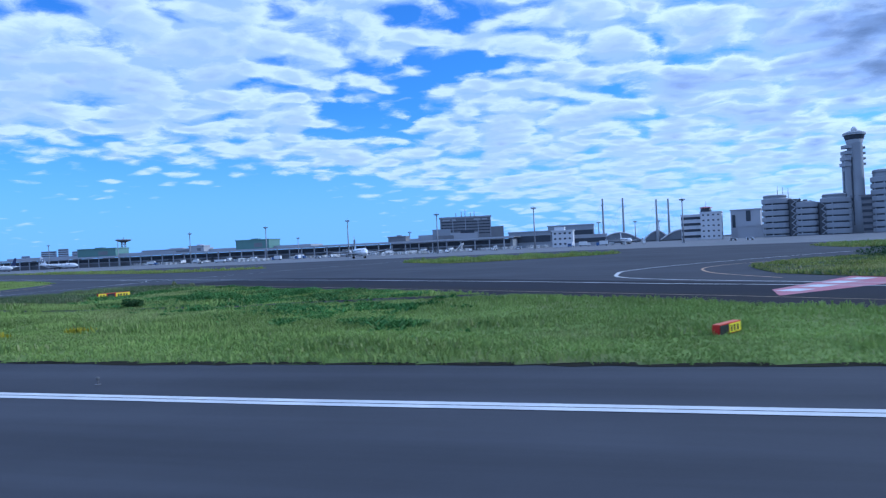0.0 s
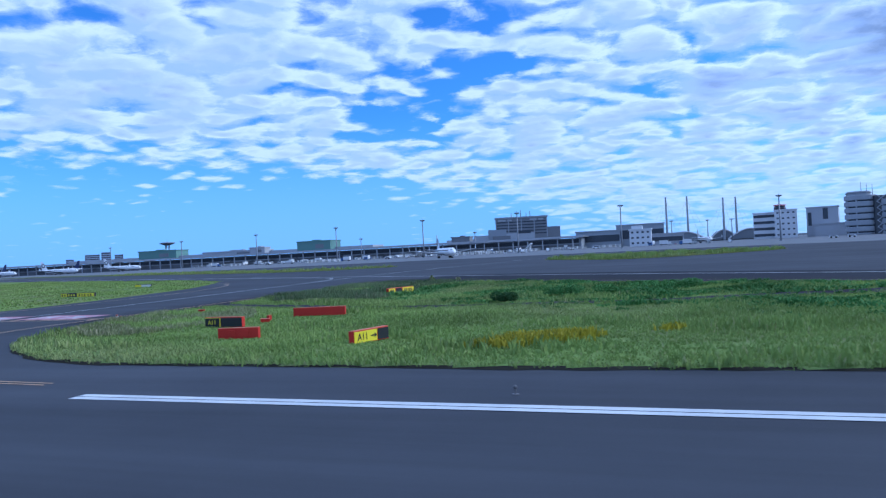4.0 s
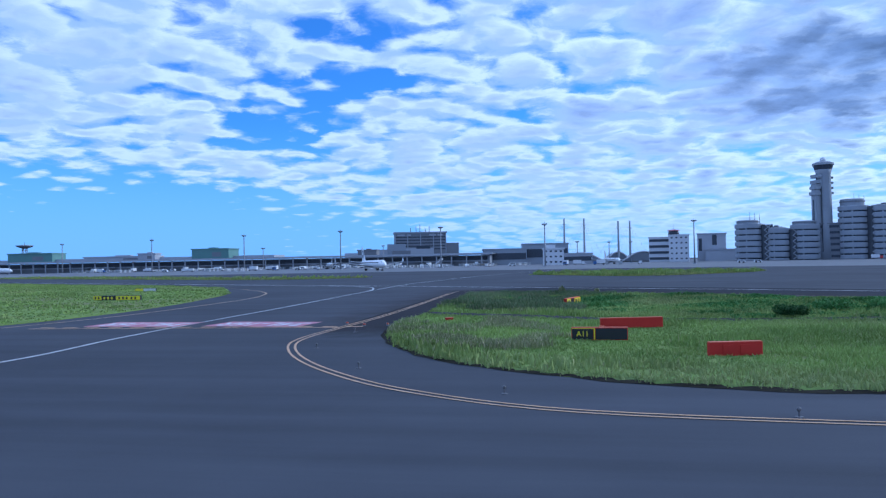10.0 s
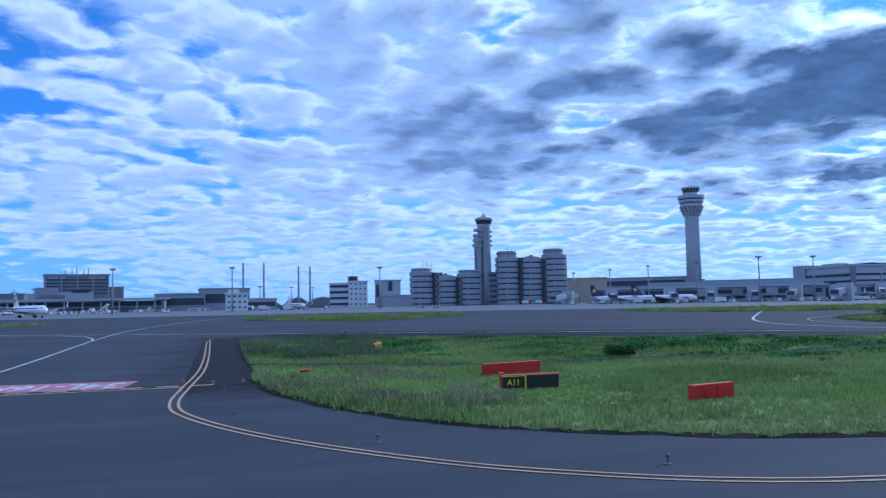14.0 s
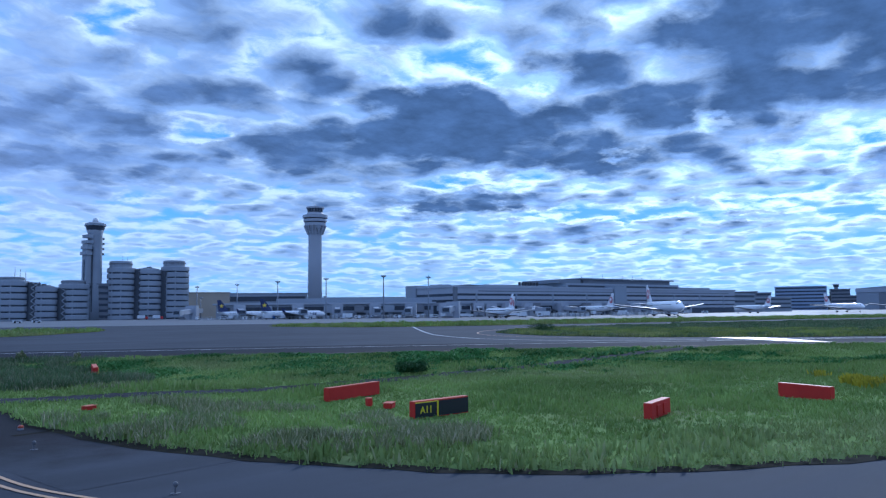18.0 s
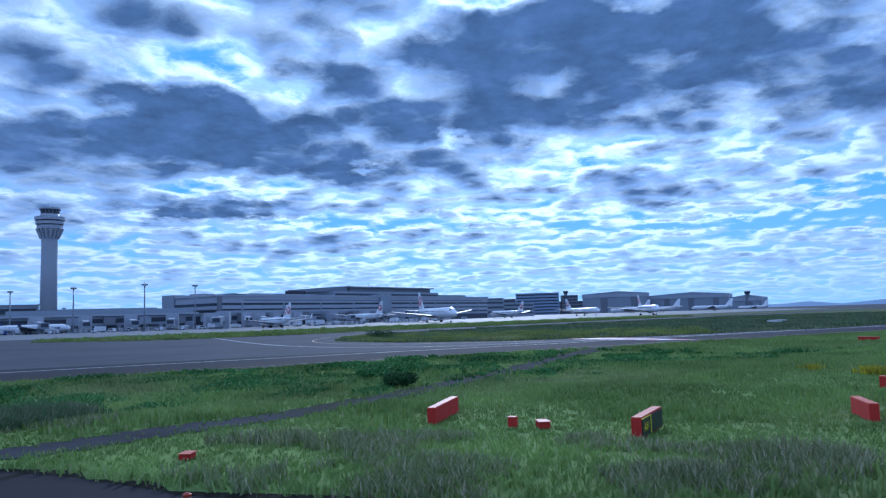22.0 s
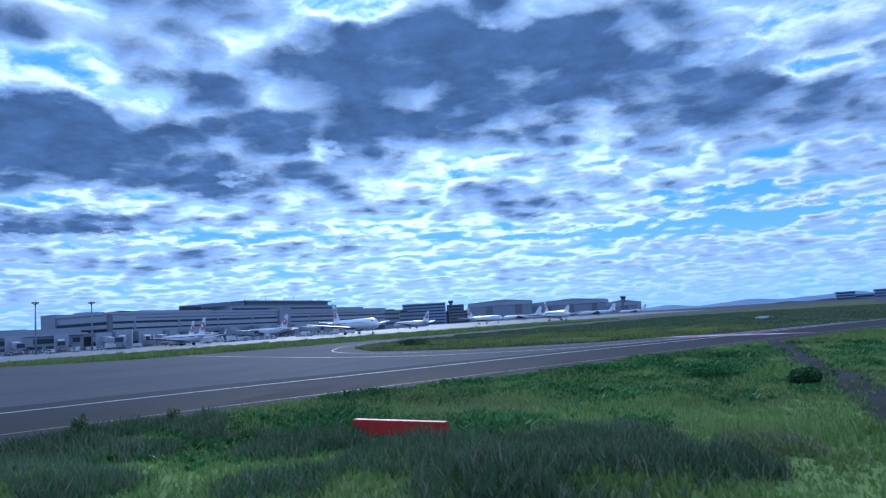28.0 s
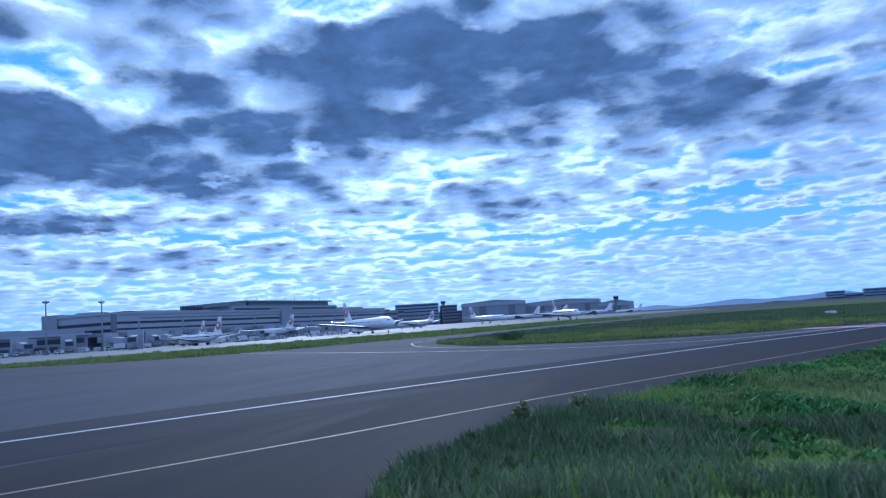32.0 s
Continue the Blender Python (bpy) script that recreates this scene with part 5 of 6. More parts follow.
def airliner(x, y, heading, L, R, B, H, zc, label, fin_mat=PLANE_WHITE, emblem=None, emblem_mat=None, belly=None):
    base = stand("airliner", x, y, heading, label, "airplane", "airliners at the airport")
    f = L / 2
    part("fuselage", loft(bmesh.new(), [(f, zc - 0.25 * R, 0.08 * R, 0.08 * R), (f - 0.02 * L, zc - 0.2 * R, 0.45 * R, 0.42 * R), (f - 0.05 * L, zc - 0.1 * R, 0.78 * R, 0.75 * R), (f - 0.10 * L, zc, R, R),
                                        (-f + 0.36 * L, zc, R, R), (-f + 0.2 * L, zc + 0.14 * R, 0.86 * R, 0.82 * R), (-f + 0.08 * L, zc + 0.42 * R, 0.5 * R, 0.46 * R), (-f, zc + 0.66 * R, 0.14 * R, 0.16 * R)]), PLANE_WHITE, base, smooth=True)
    part("window_row", boxed(*[(f - 0.14 * L - i * L * 0.0155, f - 0.145 * L - i * L * 0.0155 + 0.32, -R - 0.02, R + 0.02, zc + 0.25 * R, zc + 0.25 * R + 0.4) for i in range(44)]), GLASS, base)
    part("cockpit_window", boxed((f - 0.062 * L, f - 0.048 * L, -0.62 * R, 0.62 * R, zc + 0.32 * R, zc + 0.58 * R)), GLASS, base)
    for s in (-1, 1):
        wing = part("wing", blade(bmesh.new(), ((f - 0.36 * L, 0.7 * R * s, zc - 0.6 * R), (f - 0.62 * L, 0.7 * R * s, zc - 0.6 * R)), ((f - 0.60 * L, B / 2 * s, zc + 0.05 * B - 0.4 * R), (f - 0.65 * L, B / 2 * s, zc + 0.05 * B - 0.4 * R)), 0.45 * R), PLANE_GREY, base, smooth=False)
        if B < 40:
            part("winglet", blade(bmesh.new(), ((f - 0.60 * L, B / 2 * s, zc + 0.05 * B - 0.4 * R), (f - 0.65 * L, B / 2 * s, zc + 0.05 * B - 0.4 * R)), ((f - 0.64 * L, (B / 2 + 0.3) * s, zc + 0.05 * B + 0.8 * R), (f - 0.66 * L, (B / 2 + 0.3) * s, zc + 0.05 * B + 0.8 * R)), 0.1), fin_mat, wing)
        ex, ey, ez, er = f - 0.36 * L, 0.16 * B * s + 0.5 * R * s, zc - 0.75 * R, 0.52 * R
        eng = part("engine", loft(bmesh.new(), [(ex + 0.02 * L, ez, 0.82 * er, 0.82 * er), (ex + 0.012 * L, ez, er, er), (ex - 0.05 * L, ez, er, er), (ex - 0.085 * L, ez, 0.62 * er, 0.62 * er)], 14), PLANE_WHITE, base, smooth=True)
        part("intake", loft(bmesh.new(), [(ex + 0.0215 * L, ez, 0.74 * er, 0.74 * er), (ex + 0.019 * L, ez, 0.74 * er, 0.74 * er)], 14), CONCRETE_D, eng)
        part("tailplane", blade(bmesh.new(), ((-f + 0.13 * L, 0.2 * R * s, zc + 0.5 * R), (-f + 0.03 * L, 0.2 * R * s, zc + 0.5 * R)), ((-f + 0.06 * L, 0.19 * B * s, zc + 0.8 * R), (-f + 0.02 * L, 0.19 * B * s, zc + 0.8 * R)), 0.2 * R), PLANE_WHITE, base)
        leg = part("main_gear", tube(bmesh.new(), (f - 0.55 * L, 0.085 * B * s, 0.5), (f - 0.55 * L, 0.085 * B * s, zc - 0.5 * R), 0.22, n=6), METAL, base)
        part("wheel", tube(bmesh.new(), (f - 0.55 * L, 0.085 * B * s - 0.6, 0.55), (f - 0.55 * L, 0.085 * B * s + 0.6, 0.55), 0.55, n=12), RUBBER, leg)
    fin = part("fin", blade(bmesh.new(), ((-f + 0.19 * L, 0, zc + 0.8 * R), (-f + 0.02 * L, 0, zc + 0.75 * R)), ((-f + 0.05 * L, 0, H), (-f - 0.01 * L, 0, H)), 0.22 * R), fin_mat, base)
    cx, cz, er = -f + 0.063 * L, zc + 0.8 * R + (H - zc - 0.8 * R) * 0.47, (H - zc) * 0.215
    if emblem == "disc":
        for s in (-1, 1):
            part("emblem", tube(bmesh.new(), (cx, s * 0.075 * R, cz), (cx, s * 0.135 * R, cz), er, n=18), emblem_mat, fin, "plain red disc")
            part("emblem_mark", tube(bmesh.new(), (cx + 0.1 * er, s * 0.136 * R, cz + 0.2 * er), (cx + 0.1 * er, s * 0.15 * R, cz + 0.2 * er), er * 0.45, n=10), PLANE_WHITE, fin, "white mark on the disc")
    if emblem == "star":
        bm = bmesh.new()
        ring = []
        for k in range(10):
            r, a = (er * 0.8 if k % 2 == 0 else er * 0.34), math.pi / 2 + 6.2832 * k / 10
            ring.append((cx + r * math.cos(a), cz + 0.1 * er + r * math.sin(a)))
        for s in (-1, 1):
            v = [bm.verts.new((px, s * 0.13 * R, pz)) for px, pz in ring]
            c = bm.verts.new((cx, s * 0.15 * R, cz + 0.1 * er))
            for k in range(10):
                bm.faces.new((v[k], v[(k + 1) % 10], c))
        part("emblem", bm, emblem_mat, fin, "plain yellow star")
        bm = bmesh.new()
        for k in range(3):
            box(bm, f - 0.17 * L - 0.036 * L * k, f - 0.142 * L - 0.036 * L * k, -R - 0.03, R + 0.03, zc - 0.35 * R, zc + 0.12 * R)
        part("logo_blocks", bm, PLANE_NAVY, base, "dark plain logo blocks")
    nose = part("nose_gear", tube(bmesh.new(), (f - 0.11 * L, 0, 0.4), (f - 0.11 * L, 0, zc - 0.6 * R), 0.16, n=6), METAL, base)
    part("wheel", tube(bmesh.new(), (f - 0.11 * L, -0.35, 0.42), (f - 0.11 * L, 0.35, 0.42), 0.42, n=12), RUBBER, nose)
    return base


SMALL, MEDIUM, LARGE = (39.5, 1.95, 35.8, 12.5, 3.3), (55, 2.5, 48, 15.8, 4.6), (66, 3.0, 50, 18.2, 5.2)
RED_DISC = "white airliner with a red disc on its tail"
for x, y, heading, size, label, more in (
        (-392, 682, -8, SMALL, "white airliner parked at the pier", {"emblem": "disc", "emblem_mat": PLANE_GREY}),
        (-440, 660, -8, SMALL, "white airliner parked at the pier", {"emblem": "disc", "emblem_mat": PLANE_GREY}),
        (-520, 690, -8, SMALL, "white airliner parked at the pier", {"emblem": "disc", "emblem_mat": PLANE_GREY}),
        (-470, 715, 166, SMALL, "white airliner with a dark blue tail", {"fin_mat": PLANE_NAVY}), (-560, 735, 166, SMALL, "white airliner with a dark blue tail", {"fin_mat": PLANE_NAVY}),
        (-64.8, 400, -72, SMALL, "white airliner taxiing in front of the pier", {"emblem": "disc", "emblem_mat": PLANE_GREY}),
        (104, 548, -86, (30, 1.5, 27, 9.5, 2.8), "small white regional jet on the apron", {}),
        (-98, 560, 100, (32, 1.6, 29, 10.5, 3.0), "white airliner behind parked trucks", {}),
        (275, 400, -48, SMALL, "white airliner with a dark blue tail and yellow star", {"fin_mat": PLANE_NAVY, "emblem": "star", "emblem_mat": PLANE_STAR}),
        (277, 364, -48, SMALL, "white airliner with a dark blue tail and yellow star", {"fin_mat": PLANE_NAVY, "emblem": "star", "emblem_mat": PLANE_STAR}),
        (288, 226, 49, SMALL, RED_DISC + " at a gate", {"emblem": "disc", "emblem_mat": PLANE_RED}),
        (350, 256, 49, SMALL, RED_DISC + " at a gate", {"emblem": "disc", "emblem_mat": PLANE_RED}),
        (479.5, 244, 50, MEDIUM, RED_DISC + " at a gate", {"emblem": "disc", "emblem_mat": PLANE_RED}),
        (347, 155, 212, LARGE, "large white airliner with a red tail disc, taxiing", {"emblem": "disc", "emblem_mat": PLANE_RED}),
        (565, 146, 45, (47, 2.2, 42, 13.5, 4.2), RED_DISC + " at a gate", {"emblem": "disc", "emblem_mat": PLANE_RED}),
        (612, 85, 215, MEDIUM, RED_DISC + " on the taxiway", {"emblem": "disc", "emblem_mat": PLANE_RED}),
        (462, 34, 192, (55, 2.5, 52, 14.5, 4.4), "white airliner with a red tail disc facing the runway", {"emblem": "disc", "emblem_mat": PLANE_RED}),
        (880, 40, 60, MEDIUM, "white airliner parked near the hangars", {}), (900, 4, 60, MEDIUM, "white airliner parked near the hangars", {}), (1010, -70, 70, MEDIUM, "white airliner parked near the hangars", {}), (1060, -130, 80, SMALL, "small white airliner parked near the hangars", {})):
    airliner(x, y, heading, *size, label, **more)


# ---------------------------------------------------------------- service vehicles and stairs
def truck(kind, mat, label):
    """A service vehicle; kind: van, box, tug or loader."""
    base = stand("service_vehicle", 0, 0, 0, label, "vehicle", "apron service vehicles")
    long, high = {"van": (4.8, 2.1), "box": (7.4, 3.3), "tug": (4.2, 1.5), "loader": (8.4, 2.4)}[kind]
    if kind in ("van", "tug"):
        bm = bmesh.new()
        prism(bm, [(-long / 2, 0.45), (long / 2, 0.45), (long / 2, 1.15), (long / 2 - 0.9, high), (-long / 2 + 0.1, high)], -0.9, 0.9)
        bmesh.ops.rotate(bm, verts=bm.verts, cent=(0, 0, 0), matrix=Matrix.Rotation(radians(90), 3, "X"))
        part("body", bm, mat, base)
        part("window", boxed((-long / 2 + 0.5, long / 2 - 1.1, -0.93, 0.93, high * 0.58, high * 0.88)), GLASS, base)
    else:
        part("cab", boxed((long / 2 - 1.9, long / 2, -1.1, 1.1, 0.5, 2.3)), mat, base)
        part("windscreen", boxed((long / 2 - 0.05, long / 2 + 0.03, -0.95, 0.95, 1.4, 2.15)), GLASS, base)
        part("cargo_box", boxed((-long / 2, long / 2 - 2.1, -1.2, 1.2, 0.9, high)), TRUCK_WHITE if mat is not TRUCK_WHITE else mat, base)
        part("chassis", boxed((-long / 2, long / 2, -0.9, 0.9, 0.45, 0.8)), CONCRETE_D, base)
    first = part("wheel", tube(bmesh.new(), (0, -0.14, 0), (0, 0.14, 0), 0.45, n=12), RUBBER, base)
    first.matrix_basis = pose(long / 2 - 1.0, 0.85, 0.45)
    for px, py in ((long / 2 - 1.0, -0.85), (-long / 2 + 1.0, 0.85), (-long / 2 + 1.0, -0.85)):
        again(first, base, pose(px, py, 0.45))
    return base


def stairs_truck():
    base = stand("boarding_stairs", 0, 0, 0, "white mobile boarding stairs", "stairs", "mobile boarding stairs")
    bm = bmesh.new()
    prism(bm, [(-4.5, 0.9), (-3.9, 0.9), (4.2, 5.6), (4.2, 6.4), (3.6, 6.4)], -1.1, 1.1)
    bmesh.ops.rotate(bm, verts=bm.verts, cent=(0, 0, 0), matrix=Matrix.Rotation(radians(90), 3, "X"))
    part("flight", bm, TRUCK_WHITE, base)
    part("chassis", boxed((-4, 3, -1, 1, 0.4, 0.9)), CONCRETE_D, base)
    part("support", boxed((2.2, 2.8, -0.9, 0.9, 0.6, 5.0)), METAL, base)
    for s in (-1.1, 1.1):
        part("handrail", tube(bmesh.new(), (-4.3, s, 2.0), (4.1, s, 7.3), 0.07, n=5), METAL, base)
    first = part("wheel", tube(bmesh.new(), (0, -0.14, 0), (0, 0.14, 0), 0.42, n=12), RUBBER, base)
    first.matrix_basis = pose(-3, 0.9, 0.42)
    for px, py in ((-3, -0.9), (2, 0.9), (2, -0.9)):
        again(first, base, pose(px, py, 0.42))
    return base


def cart_train():
    base = stand("baggage_cart_train", 0, 0, 0, "row of pale baggage carts", "carts", "rows of baggage carts")
    for i in range(7):
        part("cart", boxed((i * 3.4, i * 3.4 + 2.6, -0.8, 0.8, 0.4, 0.7), (i * 3.4 + 0.3, i * 3.4 + 0.7, -0.7, 0.7, 0, 0.4), (i * 3.4 + 1.9, i * 3.4 + 2.3, -0.7, 0.7, 0, 0.4), (i * 3.4, i * 3.4 + 0.15, -0.8, 0.8, 0.7, 1.9), (i * 3.4 + 2.45, i * 3.4 + 2.6, -0.8, 0.8, 0.7, 1.9), (i * 3.4, i * 3.4 + 2.6, -0.85, 0.85, 1.9, 2.0)), TRUCK_WHITE if i % 2 else METAL, base)
    return base


fleet = [truck("van", TRUCK_WHITE, "white airport service van"), truck("box", TRUCK_WHITE, "white catering box truck"), truck("tug", TRUCK_WHITE, "low white aircraft tug"),
         truck("box", TRUCK_BLUE, "box truck with a blue cab"), truck("loader", TRUCK_WHITE, "white cargo loader truck"), stairs_truck(), cart_train()]
rnd = random.Random(3)
lots = [(-290 + 14.2 * i + rnd.uniform(-4, 4), 668 - 3.4 * i + rnd.uniform(-26, 4)) for i in range(26)]
lots += [(-215 + 16 * i, 560 - 4 * i + rnd.uniform(-14, 10)) for i in range(16)]
lots += [(262 + 9 * i + rnd.uniform(-5, 5), 330 - 9.5 * i + rnd.uniform(-6, 6)) for i in range(12)]
lots += [(246 + 4 * i, 420 - 9 * i + rnd.uniform(-6, 6)) for i in range(9)]
lots += [(300 + 16 * i, 232 - 7 * i + rnd.uniform(-8, 8)) for i in range(10)]
lots += [(60 + 9 * i, 500 + rnd.uniform(-10, 20)) for i in range(6)]
lots += [(330 + 13 * i + rnd.uniform(-5, 5), 298 - 5.2 * i + rnd.uniform(-12, 4)) for i in range(22)]
lots += [(262 + 6 * i + rnd.uniform(-4, 4), 412 - 8 * i + rnd.uniform(-8, 8)) for i in range(12)]
lots += [(-335 + 9.4 * i + rnd.uniform(-4, 4), 702 - 2.4 * i + rnd.uniform(-22, 0)) for i in range(38)]
lots += [(268 + 7.5 * i + rnd.uniform(-3, 3), 372 - 7 * i + rnd.uniform(-10, 6)) for i in range(14)]
used = set()
for i, (x, y) in enumerate(lots):
    which = rnd.choice((0, 0, 1, 2, 3, 4, 5, 6, 6))
    if which == 5 and i % 3:
        which = 6
    turn = rnd.choice((-14, 166, 76, -104, -48, 40)) + rnd.uniform(-12, 12)
    if which not in used:
        fleet[which].matrix_basis = pose(x, y, 0, 0, 0, turn)
        used.add(which)
    else:
        copy_thing(fleet[which], pose(x, y, 0, 0, 0, turn))
red_truck = truck("box", TRUCK_RED, "red airport fire truck beside the offices")
red_truck.matrix_basis = pose(292, 530, 0, 0, 0, -32)
copy_thing(red_truck, pose(301, 524, 0, 0, 0, -32))
tow = truck("tug", TRUCK_WHITE, "low white tow tractor on the taxiway")
tow.matrix_basis = pose(138, 420, 0, 0, 0, -20)
copy_thing(tow, pose(146, 417, 0, 0, 0, -20))

# ---------------------------------------------------------------- taxiway signs, lights
def words(body, size, mat, parent, m, label, squash=1.0):
    curve = bpy.data.curves.new("lettering", "FONT")
    curve.body, curve.size, curve.align_x, curve.align_y = body, size, "CENTER", "CENTER"
    curve.extrude, curve.offset = 0.004, 0.003
    curve.materials.append(mat)
    text = new("lettering", curve)
    text.parent = parent
    text.matrix_basis = m @ Matrix.Diagonal((squash, 1, 1, 1))
    text["label"] = label


def sign_box(a, b, high, label, panels=(), low=0.03, ribs=0, case=RED):
    """A sign case between the feet a and b, its front to the right of that way. panels: from, to (shares of the width), material."""
    turn, wide = facing(a, b)
    base = stand("taxiway_sign", a[0], a[1], turn, label, "sign", "taxiway signs", z=float(field_height((a[0] + b[0]) / 2, (a[1] + b[1]) / 2)[0]) if rim_distance(*[np.array([(p + q) / 2]) for p, q in zip(a, b)])[0] > 0 else 0.05)
    bm = boxed((0, wide, 0, 0.30, low, high))
    bmesh.ops.bevel(bm, geom=bm.edges[:], offset=0.015, segments=1, affect="EDGES")
    part("case", bm, case, base)
    part("top_edge", boxed((0.01, wide - 0.01, 0.01, 0.29, high, high + 0.02)), RED_TOP if case is RED else case, base, "thin top edge strip")
    for i in range(3):
        x = wide * (0.12 + 0.38 * i)
        part("leg", tube(bmesh.new(), (x, 0.15, -0.05), (x, 0.15, low), 0.035, n=8), METAL, base)
    for x0, x1, mat in panels:
        part("panel", boxed((wide * x0 + 0.03, wide * x1 - 0.03, -0.02, 0.0, low + 0.04, high - 0.03)), mat, base)
    for i in range(ribs):
        x = wide * (i + 1) / (ribs + 1)
        part("hatch", boxed((x - 0.2, x + 0.2, -0.05, 0.0, low + 0.1, high - 0.1)), RED, base)
    return base, wide


# direction sign: yellow and black towards the runway, red behind
base, wide = sign_box((-37.56, 40.55), (-36.36, 42.65), 0.60, "yellow taxiway direction sign with a red back", [(0.0, 0.66, SIGN_YELLOW), (0.66, 1.0, SIGN_BLACK)])
words("A11", 0.46, SIGN_BLACK, base, pose(wide * 0.24, -0.03, 0.31, 90, 0, 0), "black letters", 0.95)
bm = bmesh.new()
box(bm, wide * 0.47, wide * 0.60, -0.028, -0.02, 0.28, 0.34)
v = [bm.verts.new((wide * q, -0.028, z)) for q, z in ((0.565, 0.43), (0.565, 0.19), (0.645, 0.31))]
bm.faces.new(v)
part("arrow", bm, SIGN_BLACK, base, "black arrow")
base, wide = sign_box((8.76, 28.92), (10.04, 30.41), 0.45, "yellow taxiway sign with a red side beside the runway", [(0.0, 0.42, SIGN_BLACK), (0.42, 1.0, SIGN_YELLOW)])
for q in (0.50, 0.64, 0.80):
    part("lettering_bar", boxed((wide * q, wide * (q + 0.07), -0.03, -0.02, 0.12, 0.36)), SIGN_BLACK, base)
# position sign: black with yellow letters
base, wide = sign_box((-49.45, 52.9), (-46.85, 52.2), 0.64, "black taxiway position sign with yellow letters", [(0.0, 0.40, SIGN_BLACK), (0.42, 1.0, SIGN_BLACK)])
words("A11", 0.36, SIGN_YELLOW, base, pose(wide * 0.20, -0.03, 0.33, 90, 0, 0), "yellow letters")
part("border", boxed((wide * 0.40, wide * 0.42, -0.03, 0, 0.06, 0.62), (0.02, wide * 0.42, -0.03, 0, 0.59, 0.62)), SIGN_YELLOW, base, "thin yellow border")
# signs seen from behind
sign_box((-45.95, 59.85), (-42.25, 59.8), 0.62, "long red back of a taxiway sign", ribs=0)
sign_box((-45.7, 45.55), (-43.55, 45.5), 0.58, "red ribbed back of a taxiway sign", ribs=2)
base, wide = sign_box((-42.7, 81.45), (-40.65, 84.8), 0.58, "long yellow and black taxiway sign with a red back", [(0.0, 0.26, SIGN_YELLOW), (0.28, 0.52, SIGN_BLACK), (0.54, 1.0, SIGN_YELLOW)])
for q in (0.06, 0.14, 0.60, 0.68, 0.78, 0.86):
    part("lettering_bar", boxed((wide * q, wide * (q + 0.05), -0.03, -0.02, 0.14, 0.44)), SIGN_BLACK, base)
base, wide = sign_box((-92.0, 106.0), (-86.2, 104.2), 0.55, "long yellow and black taxiway sign in the verge", [(0.0, 0.18, SIGN_YELLOW), (0.18, 0.48, SIGN_BLACK), (0.48, 1.0, SIGN_YELLOW)], case=SIGN_BLACK)
for q in (0.03, 0.10, 0.54, 0.62, 0.70, 0.80, 0.88):
    part("lettering_bar", boxed((wide * q, wide * (q + 0.035), -0.03, -0.02, 0.14, 0.42)), SIGN_BLACK, base)
for q in (0.22, 0.30, 0.38):
    part("lettering_bar", boxed((wide * q, wide * (q + 0.04), -0.03, -0.02, 0.14, 0.42)), SIGN_YELLOW, base)
sign_box((-97.0, 136.0), (-93.6, 135.0), 0.5, "pale yellow taxiway sign in the verge", [(0.0, 0.4, SIGN_YELLOW), (0.4, 1.0, PAINT_WHITE)], case=SIGN_BLACK)


def guard_light(x, y, turn, label="red orange guard light box on a short stand"):
    base = stand("guard_light", x, y, turn, label, "light", "guard lights", z=float(field_height(x, y)[0]) if rim_distance(np.array([x]), np.array([y]))[0] > 0 else 0.03)
    bm = boxed((-0.3, 0.3, -0.18, 0.18, 0.05, 0.26))
    bmesh.ops.bevel(bm, geom=bm.edges[:], offset=0.03, segments=2, affect="EDGES")
    part("housing", bm, RED, base)
    part("visor", boxed((-0.32, 0.32, -0.2, 0.2, 0.26, 0.28)), RED_TOP, base)
    part("foot", tube(bmesh.new(), (0, 0, -0.05), (0, 0, 0.07), 0.06, n=8), METAL, base)
    return base


guard_light(-46.7, 56.0, 20)
mast = guard_light(-46.75, 57.0, 60, "small red light on a post in the grass")
mast.scale = (0.45, 0.6, 1.5)
guard_light(-54.5, 64.3, 10, "red orange marker box at the grass edge").scale = (0.8, 0.8, 0.7)


def edge_light(x, y):
    base = stand("taxiway_edge_light", x, y, (x * 13) % 360, "small dull metal taxiway edge light", "light", "taxiway edge lights")
    part("plate", turned(bmesh.new(), [(0.10, 0.0), (0.10, 0.02), (0.04, 0.03)], 14), LIGHT_BODY, base)
    part("stem", tube(bmesh.new(), (0, 0, 0.02), (0, 0, 0.18), 0.025, n=8), LIGHT_BODY, base)
    part("lens", turned(bmesh.new(), [(0.035, 0.15), (0.05, 0.17), (0.05, 0.22), (0.02, 0.25)], 12), LIGHT_BODY, base, smooth=True)
    return base


for x, y in ((-61.6, 50.5), (-59.5, 43.7), (-55.2, 37.6), (-49.0, 33.3), (-30.6, 27.4), (-12, 22.4), (-60.2, 58.0), (-54.5, 76.0)):
    edge_light(x, y)


def red_marker(x, y):
    base = stand("inset_marker", x, y, 0, "small red marker light on the pavement", "light", "red marker lights")
    part("body", turned(bmesh.new(), [(0.10, 0.0), (0.09, 0.06), (0.05, 0.09)], 12), CONCRETE_D, base)
    part("lens", turned(bmesh.new(), [(0.08, 0.06), (0.09, 0.12), (0.04, 0.16)], 12), LIGHT_LENS, base, "red lens")


for x, y in ((-58.4, 61.9), (-59.8, 62.0), (-60.9, 63.5)):
    red_marker(x, y)

for k in range(3):
    base = stand("marker_plate", 99 + 3.4 * k, 22 - 1.6 * k, 20, "white marker plate in the dry grass", "marker", "white marker plates", z=0.05)
    part("plate", boxed((-1.1, 1.1, -0.5, 0.5, 0.02, 0.55)), PAINT_WHITE, base)

# ---------------------------------------------------------------- grass, weeds and bushes
RNG = np.random.default_rng(7)


